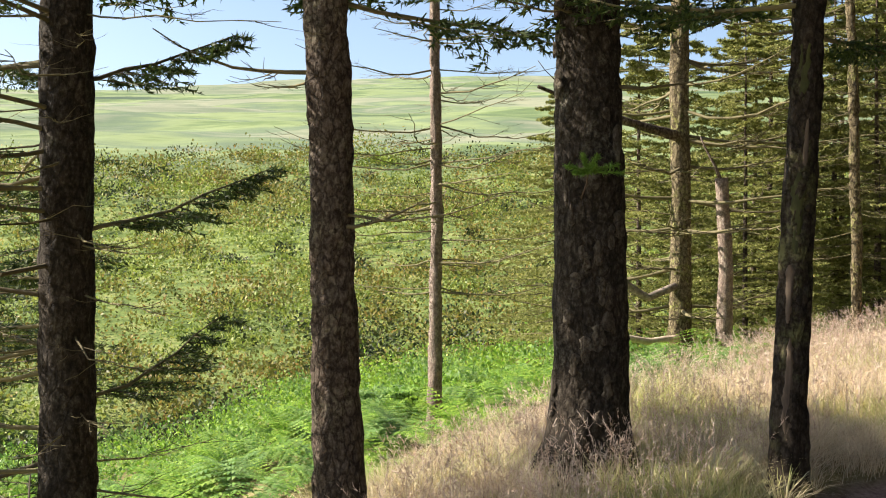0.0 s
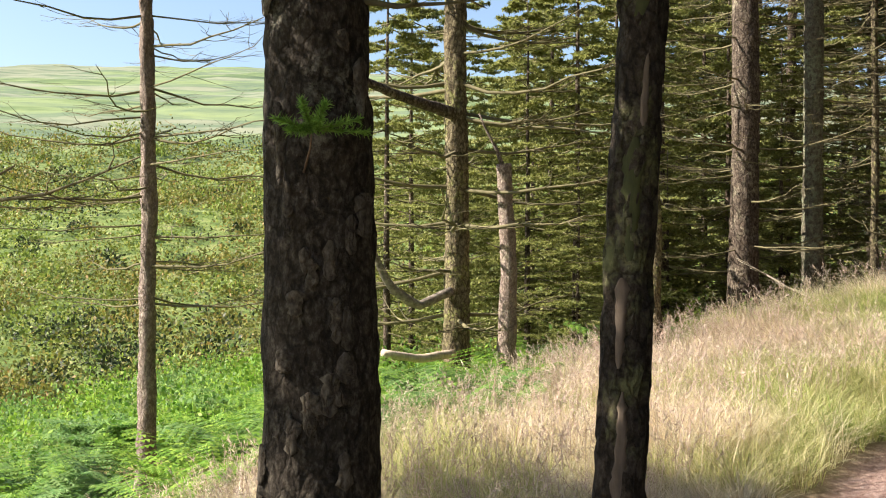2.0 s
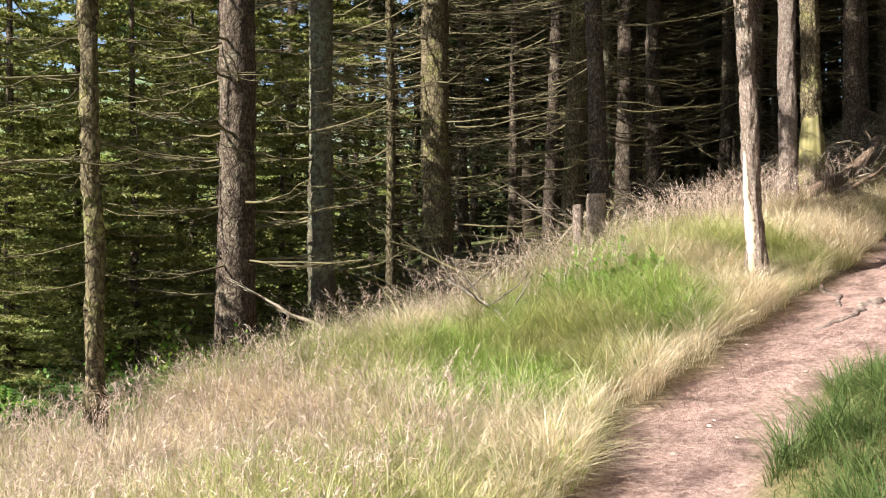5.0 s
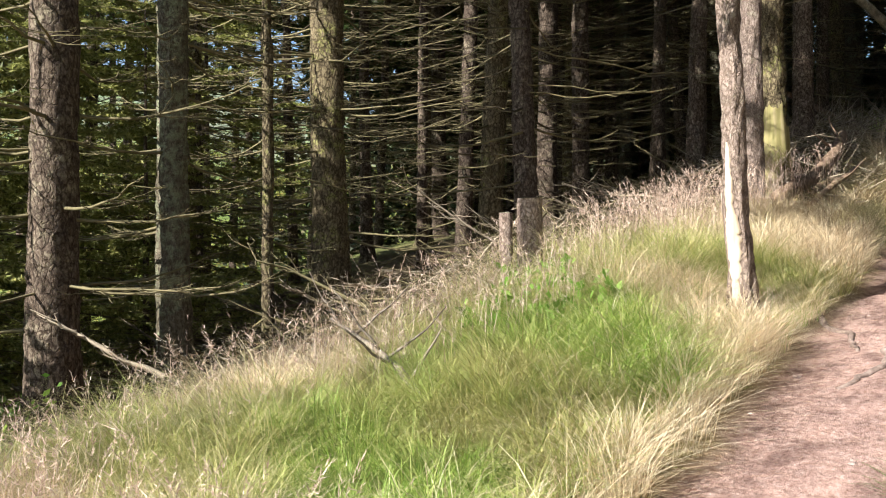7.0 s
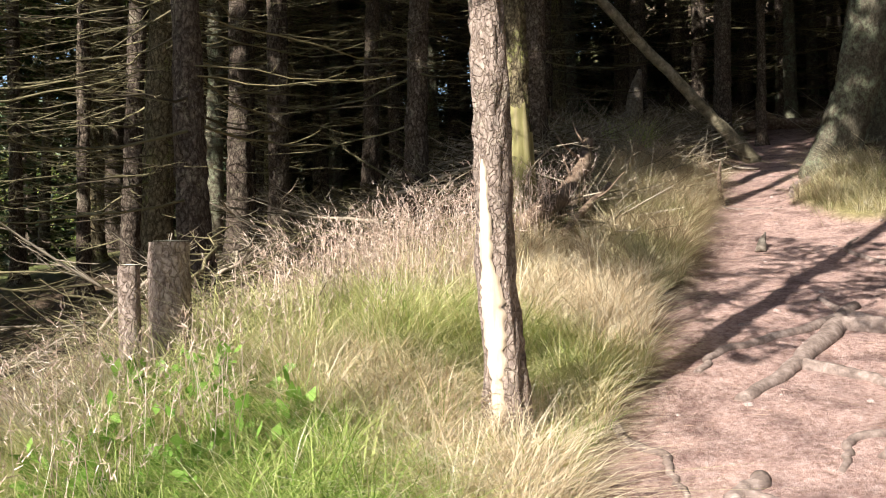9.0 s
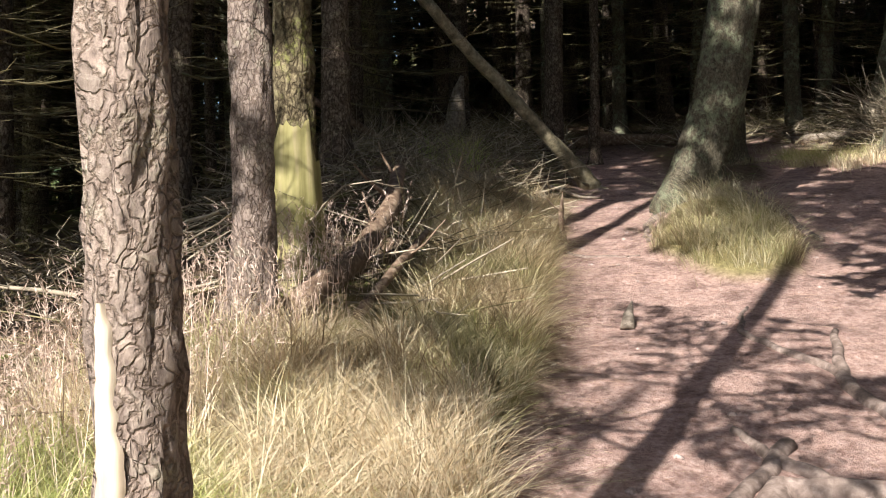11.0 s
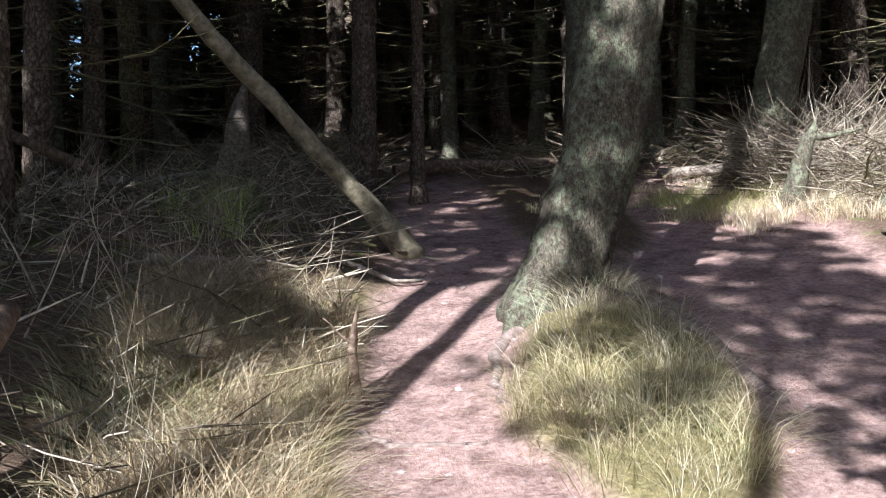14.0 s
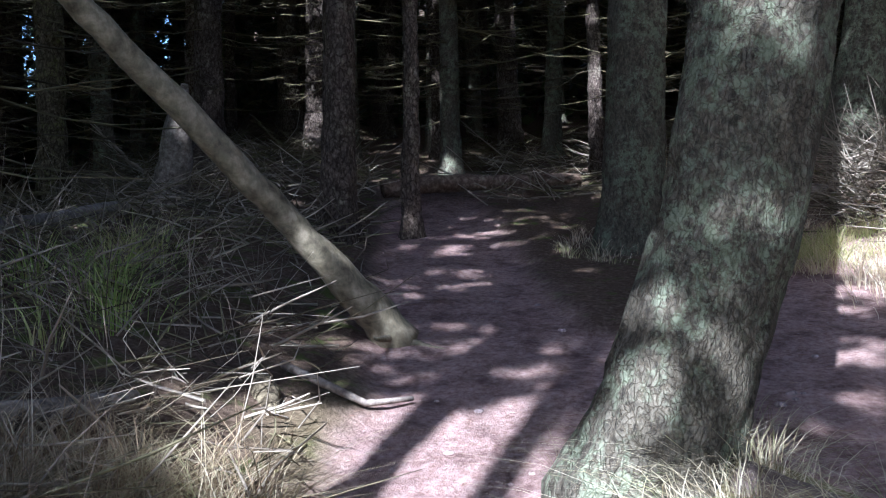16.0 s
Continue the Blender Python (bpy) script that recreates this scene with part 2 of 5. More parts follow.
def ground_z(x, y):
    x, y = np.asarray(x, dtype=float), np.asarray(y, dtype=float)
    dy = y - line(TRAIL, x)
    z = sum(line(RISE, x + k) for k in (-1, -0.5, 0, 0.5, 1)) / 5
    z = z + (0.10 + 0.14 * smooth(8, 11, x)) * smooth(0.35, 1.5, dy) - (0.14 + 0.13 * smooth(5, 9, x)) * np.clip(dy - 3, 0, 5.2) - 0.055 * np.clip(dy - 8.2, 0, 30)
    z = z + 0.07 * np.clip(-dy - 1.4, 0, 12) + 0.12 * smooth(-0.45, -0.9, offset(x, y)) * (1 - smooth(8, 10, x))
    z = z + 0.22 * np.exp(-(((x - 18.9) / 1.3) ** 2 + ((y - 6.7) / 0.6) ** 2)) + 0.35 * np.exp(-(((x - 19.5) / 2.5) ** 2 + ((y - 10.6) / 1.2) ** 2))
    far = line(HILL, y) * (1 + 0.10 * np.clip(x / 250, -3, 2) * smooth(60, 400, y)) + 0.03 * np.clip(x, -100, 100)
    far = far + 1.2 * wave(x, y, 0.09, 1) * smooth(26, 50, y) + 4 * wave(x, y, 0.011, 2) * smooth(100, 300, y)
    k = smooth(20, 26, y)
    z = z * (1 - k) + far * k
    z = z - 0.06 * trodden(x, y) + 0.03 * wave(x, y, 1.3, 3) + 0.012 * wave(x, y, 5.1, 6) + 0.008 * wave(x, y, 13, 7)
    return z


def gz(x, y):
    return float(ground_z(x, y))


# ---- mesh helpers ----
def mesh_ob(name, verts, faces, mat, parent=None, smooth_shade=True, label=""):
    """verts: an (n, 3) array; faces: an (m, 3) or (m, 4) array, or a list of such."""
    me = bpy.data.meshes.new(name)
    verts = np.ascontiguousarray(verts, dtype=np.float32)
    sets = faces if isinstance(faces, list) else [faces]
    sets = [np.asarray(f, dtype=np.int32) for f in sets if len(f)]
    loops = np.concatenate([f.ravel() for f in sets])
    sizes = np.concatenate([np.full(len(f), f.shape[1], dtype=np.int32) for f in sets])
    starts = np.concatenate([[0], np.cumsum(sizes)[:-1]]).astype(np.int32)
    me.vertices.add(len(verts))
    me.vertices.foreach_set("co", verts.ravel())
    me.loops.add(len(loops))
    me.loops.foreach_set("vertex_index", loops)
    me.polygons.add(len(sizes))
    me.polygons.foreach_set("loop_start", starts)
    if smooth_shade:
        me.polygons.foreach_set("use_smooth", np.ones(len(sizes), dtype=bool))
    me.update(calc_edges=True)
    me.materials.append(mat)
    ob = new(name, me)
    if parent:
        ob.parent = parent
    if label:
        tagged(ob, label)
    return ob


class Soup:
    """Gathers tubes and blades for one mesh."""

    def __init__(self):
        self.v, self.t, self.q, self.n = [], [], [], 0

    def add(self, v, t=None, q=None):
        self.v.append(v)
        if t is not None:
            self.t.append(np.asarray(t) + self.n)
        if q is not None:
            self.q.append(np.asarray(q) + self.n)
        self.n += len(v)

    def tube(self, pts, radii, seg=6, cap=True):
        pts = np.asarray(pts, dtype=float)
        k = len(pts)
        radii = np.broadcast_to(radii, (k,))
        tan = np.gradient(pts, axis=0)
        tan /= np.linalg.norm(tan, axis=1, keepdims=True) + 1e-9
        ref = np.array([0.13, 0.21, 0.97]) if abs(tan[0][2]) < 0.8 else np.array([0.98, 0.15, 0.1])
        u = np.cross(tan, ref)
        u /= np.linalg.norm(u, axis=1, keepdims=True) + 1e-9
        w = np.cross(tan, u)
        a = np.linspace(0, 2 * np.pi, seg, endpoint=False)
        ring = (u[:, None, :] * np.cos(a)[None, :, None] + w[:, None, :] * np.sin(a)[None, :, None]) * radii[:, None, None]
        v = (pts[:, None, :] + ring).reshape(-1, 3)
        i, j = np.meshgrid(np.arange(k - 1), np.arange(seg), indexing="ij")
        i, j = i.ravel(), j.ravel()
        j2 = (j + 1) % seg
        q = np.stack([i * seg + j, i * seg + j2, (i + 1) * seg + j2, (i + 1) * seg + j], 1)
        t = None
        if cap:
            v = np.vstack([v, pts[-1:], pts[:1]])
            e = (k - 1) * seg
            jj = np.arange(seg)
            t = np.vstack([np.stack([e + jj, e + (jj + 1) % seg, np.full(seg, k * seg)], 1),
                           np.stack([(jj + 1) % seg, jj, np.full(seg, k * seg + 1)], 1)])
        self.add(v, t, q)

    def make(self, name, mat, parent=None, label="", smooth_shade=True):
        faces = []
        if self.t:
            faces.append(np.vstack(self.t))
        if self.q:
            faces.append(np.vstack(self.q))
        return mesh_ob(name, np.vstack(self.v), faces, mat, parent, smooth_shade, label)


def blades(rng, x, y, z, height, width, lean, parts=2, az=None):
    """Many curved, tapering blades as one pair of arrays."""
    n = len(x)
    lean = np.minimum(lean, 1.7)
    az = rng.uniform(0, 2 * np.pi, n) if az is None else az
    turn = az + rng.uniform(-0.6, 0.6, n)
    d = np.stack([np.cos(az), np.sin(az)], 1)
    s = np.stack([-np.sin(turn), np.cos(turn)], 1)
    root = np.stack([x, y, z], 1)
    levels = np.linspace(0, 1, parts + 1)
    vs = []
    for f in levels[:-1]:
        c = root + np.concatenate([d * (lean * height * f * f)[:, None], (height * f * (1 - 0.3 * lean * f))[:, None]], 1)
        w = width * (1 - 0.5 * f)
        vs.append(c + np.concatenate([s * w[:, None], np.zeros((n, 1))], 1) / 2)
        vs.append(c - np.concatenate([s * w[:, None], np.zeros((n, 1))], 1) / 2)
    vs.append(root + np.concatenate([d * (lean * height)[:, None], (height * (1 - 0.3 * lean))[:, None]], 1))
    k = len(vs)
    v = np.stack(vs, 1).reshape(-1, 3)
    base = (np.arange(n) * k)[:, None]
    tris = []
    for p in range(parts - 1):
        a = 2 * p
        tris += [base + np.array([[a, a + 1, a + 3]]), base + np.array([[a, a + 3, a + 2]])]
    a = 2 * (parts - 1)
    tris.append(base + np.array([[a, a + 1, a + 2]]))
    return v, np.vstack(tris)


# ---- ground ----
def spaced(lo, hi, step, far_lo, far_hi, grow=1.12):
    mid = list(np.arange(lo, hi, step))
    up, s = [], step
    v = mid[-1]
    while v < far_hi:
        s *= grow
        v += s
        up.append(v)
    down, s, v = [], step, mid[0]
    while v > far_lo:
        s *= grow
        v -= s
        down.append(v)
    return np.array(down[::-1] + mid + up)


def ground_material():
    m, n, l, b = material("ground", 0.95, 0.15)
    pos = n.new("ShaderNodeNewGeometry").outputs["Position"]
    sep = n.new("ShaderNodeSeparateXYZ")
    l.new(pos, sep.inputs[0])

    def mask(name):
        a = n.new("ShaderNodeAttribute")
        a.attribute_name = name
        return a.outputs["Fac"]

    fine = noise_node(n, l, pos, 28, 8, 0.75)
    mid = noise_node(n, l, pos, 4.5, 6, 0.65)
    broad = noise_node(n, l, pos, 0.03, 7, 0.6)
    fields = noise_node(n, l, pos, 0.02, 6, 0.62, (0.45, 1.0, 0.3))
    earth = ramp(n, l, fine, [(0.3, (0.17, 0.10, 0.08)), (0.48, (0.34, 0.235, 0.20)), (0.68, (0.50, 0.385, 0.34))])
    earth = blend(n, l, 0.85, earth, ramp(n, l, mid, [(0.36, (0.42, 0.37, 0.37)), (0.5, (0.92, 0.88, 0.88)), (0.64, (1.15, 1.1, 1.08))]), "MULTIPLY")
    litter = ramp(n, l, fine, [(0.3, (0.05, 0.032, 0.02)), (0.5, (0.12, 0.082, 0.055)), (0.7, (0.24, 0.18, 0.125))])
    litter = blend(n, l, ramp(n, l, mid, [(0.55, (0, 0, 0)), (0.66, (1, 1, 1))]), litter, (0.10, 0.12, 0.03))
    sward = ramp(n, l, fine, [(0.3, (0.12, 0.11, 0.05)), (0.55, (0.26, 0.22, 0.1)), (0.75, (0.38, 0.33, 0.17))])
    scrub = ramp(n, l, noise_node(n, l, pos, 0.9, 6, 0.7), [(0.3, (0.05, 0.08, 0.02)), (0.5, (0.13, 0.18, 0.045)), (0.65, (0.24, 0.26, 0.09))])
    pasture = ramp(n, l, fields, [(0.36, (0.055, 0.085, 0.055)), (0.43, (0.12, 0.17, 0.07)), (0.47, (0.21, 0.26, 0.12)), (0.53, (0.12, 0.165, 0.10)), (0.58, (0.24, 0.25, 0.17)), (0.66, (0.16, 0.19, 0.12))])
    pasture = blend(n, l, 0.5, pasture, ramp(n, l, broad, [(0.35, (0.6, 0.65, 0.6)), (0.65, (1.25, 1.2, 1.1))]), "MULTIPLY")
    col = blend(n, l, mask("forest"), sward, litter)
    col = blend(n, l, mask("scrub"), col, scrub)
    col = blend(n, l, mask("pasture"), col, pasture)
    col = blend(n, l, mask("trodden"), col, earth)
    l.new(col, b.inputs["Base Color"])
    bump(n, l, b, blend(n, l, 0.5, fine, mid), 0.9, 0.06)
    return m


gx = spaced(-5, 31, 0.09, -1500, 1800, 1.13)
gy = spaced(-1, 13, 0.09, -400, 1700, 1.05)
X, Y = np.meshgrid(gx, gy, indexing="ij")
Z = ground_z(X, Y)
nx, ny = X.shape
I, J = np.meshgrid(np.arange(nx - 1), np.arange(ny - 1), indexing="ij")
k0 = (I * ny + J).ravel()
ground = mesh_ob("ground", np.stack([X.ravel(), Y.ravel(), Z.ravel()], 1), np.stack([k0, k0 + ny, k0 + ny + 1, k0 + 1], 1), ground_material())
tagged(ground, "sloping woodland ground with a trodden reddish earth trail, grass bank and far pasture", "ground", kind="structure")


def forest_edge(x):
    """How far from the trail the grass gives way to the wood's floor."""
    return np.interp(x, [-50, 3, 6.5, 7.5, 9, 11, 13.5, 15.0, 16.3, 60], [60, 30, 4.2, 3.4, 2.5, 2.0, 1.9, 1.6, 0.9, 0.4])


def set_mask(name, values):
    at = ground.data.attributes.new(name, "FLOAT", "POINT")
    at.data.foreach_set("value", np.ascontiguousarray(values.ravel(), dtype=np.float32))


D = Y - line(TRAIL, X)
set_mask("trodden", trodden(X, Y))
set_mask("forest", np.clip(smooth(-0.5, 0.5, D - forest_edge(X) + 0.45 * smooth(15.5, 17, X) + 0.3 * wave(X, Y, 1.7, 2)) + smooth(20, 22, X) + smooth(-2.4, -3.6, D) * smooth(-60, -40, Y), 0, 1))
set_mask("scrub", smooth(17, 22, Y))
set_mask("pasture", smooth(70, 110, Y + 14 * wave(X, Y, 0.05, 3)))


# ---- trees ----
def spine(base, lean=(0, 0), height=12.0, bow=(0, 0), steps=14, rng=None, sway=0.02, power=2.0):
    h = np.linspace(0, 1, steps)
    p = np.zeros((steps, 3))
    p[:, 2] = h * height
    p[:, 0] = lean[0] * height * h + bow[0] * (1 - np.exp(-h * height * power))
    p[:, 1] = lean[1] * height * h + bow[1] * (1 - np.exp(-h * height * power))
    if rng is not None:
        p[1:, :2] += np.cumsum(rng.normal(0, sway, (steps - 1, 2)), 0) * 0.5
    return p + np.array(base)


def along(sp, z):
    return np.array([np.interp(z, sp[:, 2], sp[:, k]) for k in (0, 1, 2)])


def trunk_mesh(name, sp, r0, r1, mat, parent, seg=28, step=0.06, flare=0.6, rough=0.008, seed=1, fine_to=4.5, roots=5, label=""):
    """A trunk round its spine: root flare, swellings, bark plates and knots, finely cut up to eye height and coarser above."""
    rng = np.random.default_rng(seed)
    top = sp[-1, 2] - sp[0, 2]
    hs = np.concatenate([np.arange(-0.35, min(fine_to, top), step), np.arange(min(fine_to, top), top, 0.6), [top]])
    a = np.linspace(0, 2 * np.pi, seg, endpoint=False)
    H, A = np.meshgrid(hs, a, indexing="ij")
    cx, cy = np.interp(hs + sp[0, 2], sp[:, 2], sp[:, 0]), np.interp(hs + sp[0, 2], sp[:, 2], sp[:, 1])
    R = r0 + (r1 - r0) * np.clip(H / top, 0, 1)
    ph = rng.uniform(0, 6.28, 8)
    lobes = 0.5 + 0.5 * np.cos(A * roots + ph[0] + 0.7 * np.sin(A + ph[1]))
    R = R * (1 + flare * np.exp(-np.clip(H + 0.05, 0, 9) / 0.16) * (0.35 + lobes) + 0.12 * np.exp(-np.clip(H, 0, 9) / 0.6))
    R = R * (1 + 0.03 * np.sin(3 * A + ph[2] + H * 0.7) + 0.03 * np.sin(H * 2.1 + ph[3]))
    cells = np.array([[noise.cell(Vector((math.cos(aa) * r0 * 16 + 7 * seed, math.sin(aa) * r0 * 16, hh * 9 + 0.9 * math.sin(aa * 5 + hh * 3)))) for aa in a] for hh in hs])
    fine = np.array([[noise.noise(Vector((math.cos(aa) * r0 * 24, math.sin(aa) * r0 * 24 + seed, hh * 18))) for aa in a] for hh in hs])
    R = R + rough * (cells - 0.5) * 1.3 + rough * fine * 1.2
    v = np.stack([cx[:, None] + R * np.cos(A), cy[:, None] + R * np.sin(A), H + sp[0, 2]], 2).reshape(-1, 3)
    k = len(hs)
    i, j = np.meshgrid(np.arange(k - 1), np.arange(seg), indexing="ij")
    i, j = i.ravel(), j.ravel()
    j2 = (j + 1) % seg
    q = np.stack([i * seg + j, i * seg + j2, (i + 1) * seg + j2, (i + 1) * seg + j], 1)
    v = np.vstack([v, [[cx[-1], cy[-1], v[-1, 2] + 0.02]]])
    e = (k - 1) * seg
    jj = np.arange(seg)
    t = np.stack([e + jj, e + (jj + 1) % seg, np.full(seg, k * seg)], 1)
    return mesh_ob(name, v, [t, q], mat, parent, label=label)


def branch_curve(rng, start, az, length, droop=0.1, up=0.25, n=7, bend=0.05):
    f = np.linspace(0, 1, n)
    d = np.array([math.cos(az), math.sin(az), 0])
    s = np.array([-math.sin(az), math.cos(az), 0])
    wob = np.cumsum(rng.normal(0, bend, n)) * length
    return start + d * (f * length)[:, None] + s * (wob * f)[:, None] + np.array([0, 0, 1]) * ((up * f * f - droop * f) * length + np.cumsum(rng.normal(0, 0.012, n)) * length)[:, None]


def dead_branch(soup, rng, start, az, length, r, twigs=8, droop=0.15, up=0.25, sub=2, seg=5, bend=0.05):
    c = branch_curve(rng, start, az, length, droop, up, 7, bend)
    soup.tube(c, np.linspace(r, r * 0.25, len(c)), seg, cap=False)
    for k in range(twigs):
        f = rng.uniform(0.2, 0.98)
        p = np.array([np.interp(f, np.linspace(0, 1, len(c)), c[:, m]) for m in range(3)])
        side = 1 if k % 2 else -1
        a2 = az + side * rng.uniform(0.5, 1.2)
        l2 = length * rng.uniform(0.15, 0.42) * (1.15 - f * 0.7)
        c2 = branch_curve(rng, p, a2, l2, rng.uniform(-0.1, 0.3), rng.uniform(0, 0.35), 4, bend * 2)
        soup.tube(c2, np.linspace(r * 0.4, r * 0.12, 4), 3, cap=False)
        for m in range(sub):
            p3 = c2[rng.integers(1, 4)]
            c3 = branch_curve(rng, p3, a2 + rng.uniform(-1, 1), l2 * rng.uniform(0.25, 0.6), rng.uniform(-0.2, 0.3), 0.2, 3)
            soup.tube(c3, np.linspace(r * 0.2, r * 0.08, 3), 3, cap=False)
    return c


def needles(rng, pts, dirs, count, length, width):
    """Needle-clad twigs: short blades set round each point."""
    n = len(pts) * count
    c = np.repeat(pts, count, 0) + np.repeat(dirs, count, 0) * rng.uniform(0, 1, (n, 1)) * 1.0
    out = rng.normal(0, 1, (n, 3))
    out[:, 2] *= 0.7
    d = np.repeat(dirs, count, 0)
    ln = np.linalg.norm(d, axis=1, keepdims=True) + 1e-9
    d = d / ln
    out = out / (np.linalg.norm(out, axis=1, keepdims=True) + 1e-9) * 0.8 + d * 0.75
    out /= np.linalg.norm(out, axis=1, keepdims=True)
    s = np.cross(out, rng.normal(0, 1, (n, 3)))
    s /= np.linalg.norm(s, axis=1, keepdims=True) + 1e-9
    L = length * rng.uniform(0.6, 1.2, (n, 1))
    v = np.stack([c + s * width / 2, c - s * width / 2, c + out * L], 1).reshape(-1, 3)
    return v, np.arange(n * 3).reshape(-1, 3)


def live_bough(twig_soup, leaf_soup, rng, start, az, length, r, droop=0.1, up=0.2, twigs=16, count=10, nl=0.05, nw=0.012):
    c = branch_curve(rng, start, az, length, droop, up)
    twig_soup.tube(c, np.linspace(r, r * 0.25, len(c)), 5, cap=False)
    P, Dr = [], []
    for k in range(twigs):
        f = 0.18 + 0.82 * (k + rng.uniform(0, 1)) / twigs
        p = np.array([np.interp(f, np.linspace(0, 1, len(c)), c[:, m]) for m in range(3)])
        a2 = az + (1 if k % 2 else -1) * rng.uniform(0.45, 1.0)
        l2 = length * rng.uniform(0.2, 0.42) * (1.2 - f * 0.75)
        c2 = branch_curve(rng, p, a2, l2, rng.uniform(0.05, 0.35), rng.uniform(0, 0.2), 6)
        twig_soup.tube(c2[[0, 3, 5]], [r * 0.3, r * 0.2, r * 0.1], 3, cap=False)
        P.append(c2[:-1])
        Dr.append(np.diff(c2, axis=0))
        for m in range(3):
            q = c2[rng.integers(1, 5)]
            c3 = branch_curve(rng, q, a2 + rng.choice([-1, 1]) * rng.uniform(0.4, 0.9), l2 * 0.4, 0.15, 0.1, 4)
            P.append(c3[:-1])
            Dr.append(np.diff(c3, axis=0))
    v, t = needles(rng, np.vstack(P), np.vstack(Dr), count, nl, nw)
    leaf_soup.add(v, t)


def crown_parts(rng, z0, z1, reach, boughs, needles_per, nl, nw):
    tw, lf = Soup(), Soup()
    for k in range(boughs):
        f = (k + rng.uniform(0, 1)) / boughs
        z = z0 + (z1 - z0) * f
        L = reach * (1.05 - f) ** 0.75 * rng.uniform(0.7, 1.15)
        live_bough(tw, lf, rng, np.array([0, 0, z]), k * 2.4 + rng.uniform(-0.4, 0.4), L, 0.018, 0.25, 0.1, 9, needles_per, nl, nw)
    return tw, lf


# Shared crowns and skirts of dead branches
CROWNS, SKIRTS = [], []
for k in range(3):
    rng = np.random.default_rng(50 + k)
    tw, lf = crown_parts(rng, 0, 7.5, 2.3, 52, 3, 0.22, 0.085)
    a, b2 = tw.make("boughs", TWIG), lf.make("needles", NEEDLE, smooth_shade=False)
    CROWNS.append((a.data, b2.data))
    for o in (a, b2):
        bpy.data.objects.remove(o)
for k in range(4):
    rng = np.random.default_rng(70 + k)
    s = Soup()
    for m in range(34):
        z = 0.5 + 6.5 * (m + rng.uniform(0, 1)) / 34
        dead_branch(s, rng, np.array([0, 0, z]), rng.uniform(0, 6.28), rng.uniform(0.7, 2.3), rng.uniform(0.008, 0.016), 7, 0.25, 0.15, 1, 3)
    o = s.make("dead_branches", TWIG)
    SKIRTS.append(o.data)
    bpy.data.objects.remove(o)


def shared_part(name, data, parent, m):
    o = tagged(new(name, data), kind="stuff")
    o.parent = parent
    o.matrix_basis = m
    return o


def tree(name, x, y, label, r=0.15, top_r=0.06, height=12.0, lean=(0, 0), bow=(0, 0), mat=None, seed=1, crown_from=6.5, crown=True, skirt=None,
         branches=(), seg=28, flare=0.6, rough=0.008, sink=0.0, group="conifers along the trail", power=2.0, crown_size=1.0, category="tree", at_eye=True, live=False, low=None):
    """A tree; x and y name its middle 1.4 m above the ground, or at the ground if at_eye is off."""
    rng = np.random.default_rng(seed)
    sp = spine((0, 0, 0), lean, height, bow, 16, rng, 0.02, power)
    if at_eye:
        off = along(sp, 1.4)
        x, y = x - off[0], y - off[1]
    root = new(name)
    root.location = (x, y, gz(x, y) - sink)
    tagged(root, label, category, group)
    trunk_mesh("trunk", sp, r, top_r, mat or BARK, root, seg, seed=seed, flare=flare, rough=rough)
    if crown:
        tw, lf = CROWNS[seed % 3]
        p = along(sp, crown_from)
        m = Matrix.Translation(p) @ pose(0, 0, 0, 0, 0, seed * 77) @ Matrix.Scale(crown_size, 4)
        shared_part("crown_wood", tw, root, m)
        shared_part("crown", lf, root, m)
    if skirt is not None:
        z0, scale = skirt
        p = along(sp, z0)
        shared_part("dead_brush", SKIRTS[seed % 4], root, Matrix.Translation(p) @ pose(0, 0, 0, 0, 0, seed * 41) @ Matrix.Scale(scale, 4))
    for z, az, L, br, tws in branches:
        s = Soup()
        dead_branch(s, rng, along(sp, z) + np.array([math.cos(az), math.sin(az), 0]) * r * 0.6, az, L, br, tws, rng.uniform(0.05, 0.25), rng.uniform(0.1, 0.35), 3)
        s.make("branch", TWIG, root)
    # Live boughs above the view, added to throw shade on grass and trail
    if low:
        tw, lf = Soup(), Soup()
        for k in range(low[2]):
            live_bough(tw, lf, rng, along(sp, low[0] + (low[1] - low[0]) * k / low[2]), k * 2.4 + 0.5, low[3] * rng.uniform(0.7, 1.1), 0.016, 0.05, 0.15, 16, 5, 0.06, 0.02)
        tagged(tw.make("crown_wood", TWIG, root), kind="stuff")
        tagged(lf.make("needles", NEEDLE, root, smooth_shade=False), kind="stuff")
    if live:
        tw, lf = Soup(), Soup()
        for k in range(44):
            z = 0.5 + 4.1 * (k + rng.uniform(0, 1)) / 44
            az, reach, droop = rng.uniform(1.7, 4.4), rng.uniform(1.2, 2.2), rng.uniform(-0.1, 0.3)
            if k % 9 == 4 and z > 1.7:
                az, reach, droop = rng.uniform(0.0, 0.9), rng.uniform(0.9, 1.35), -0.3
            live_bough(tw, lf, rng, along(sp, z), az, reach, 0.014, droop, 0.1, 26, 6, 0.05, 0.011)
        tagged(tw.make("crown_wood", TWIG, root), kind="stuff")
        tagged(lf.make("needles", NEEDLE, root, smooth_shade=False), kind="stuff")
    return root, sp


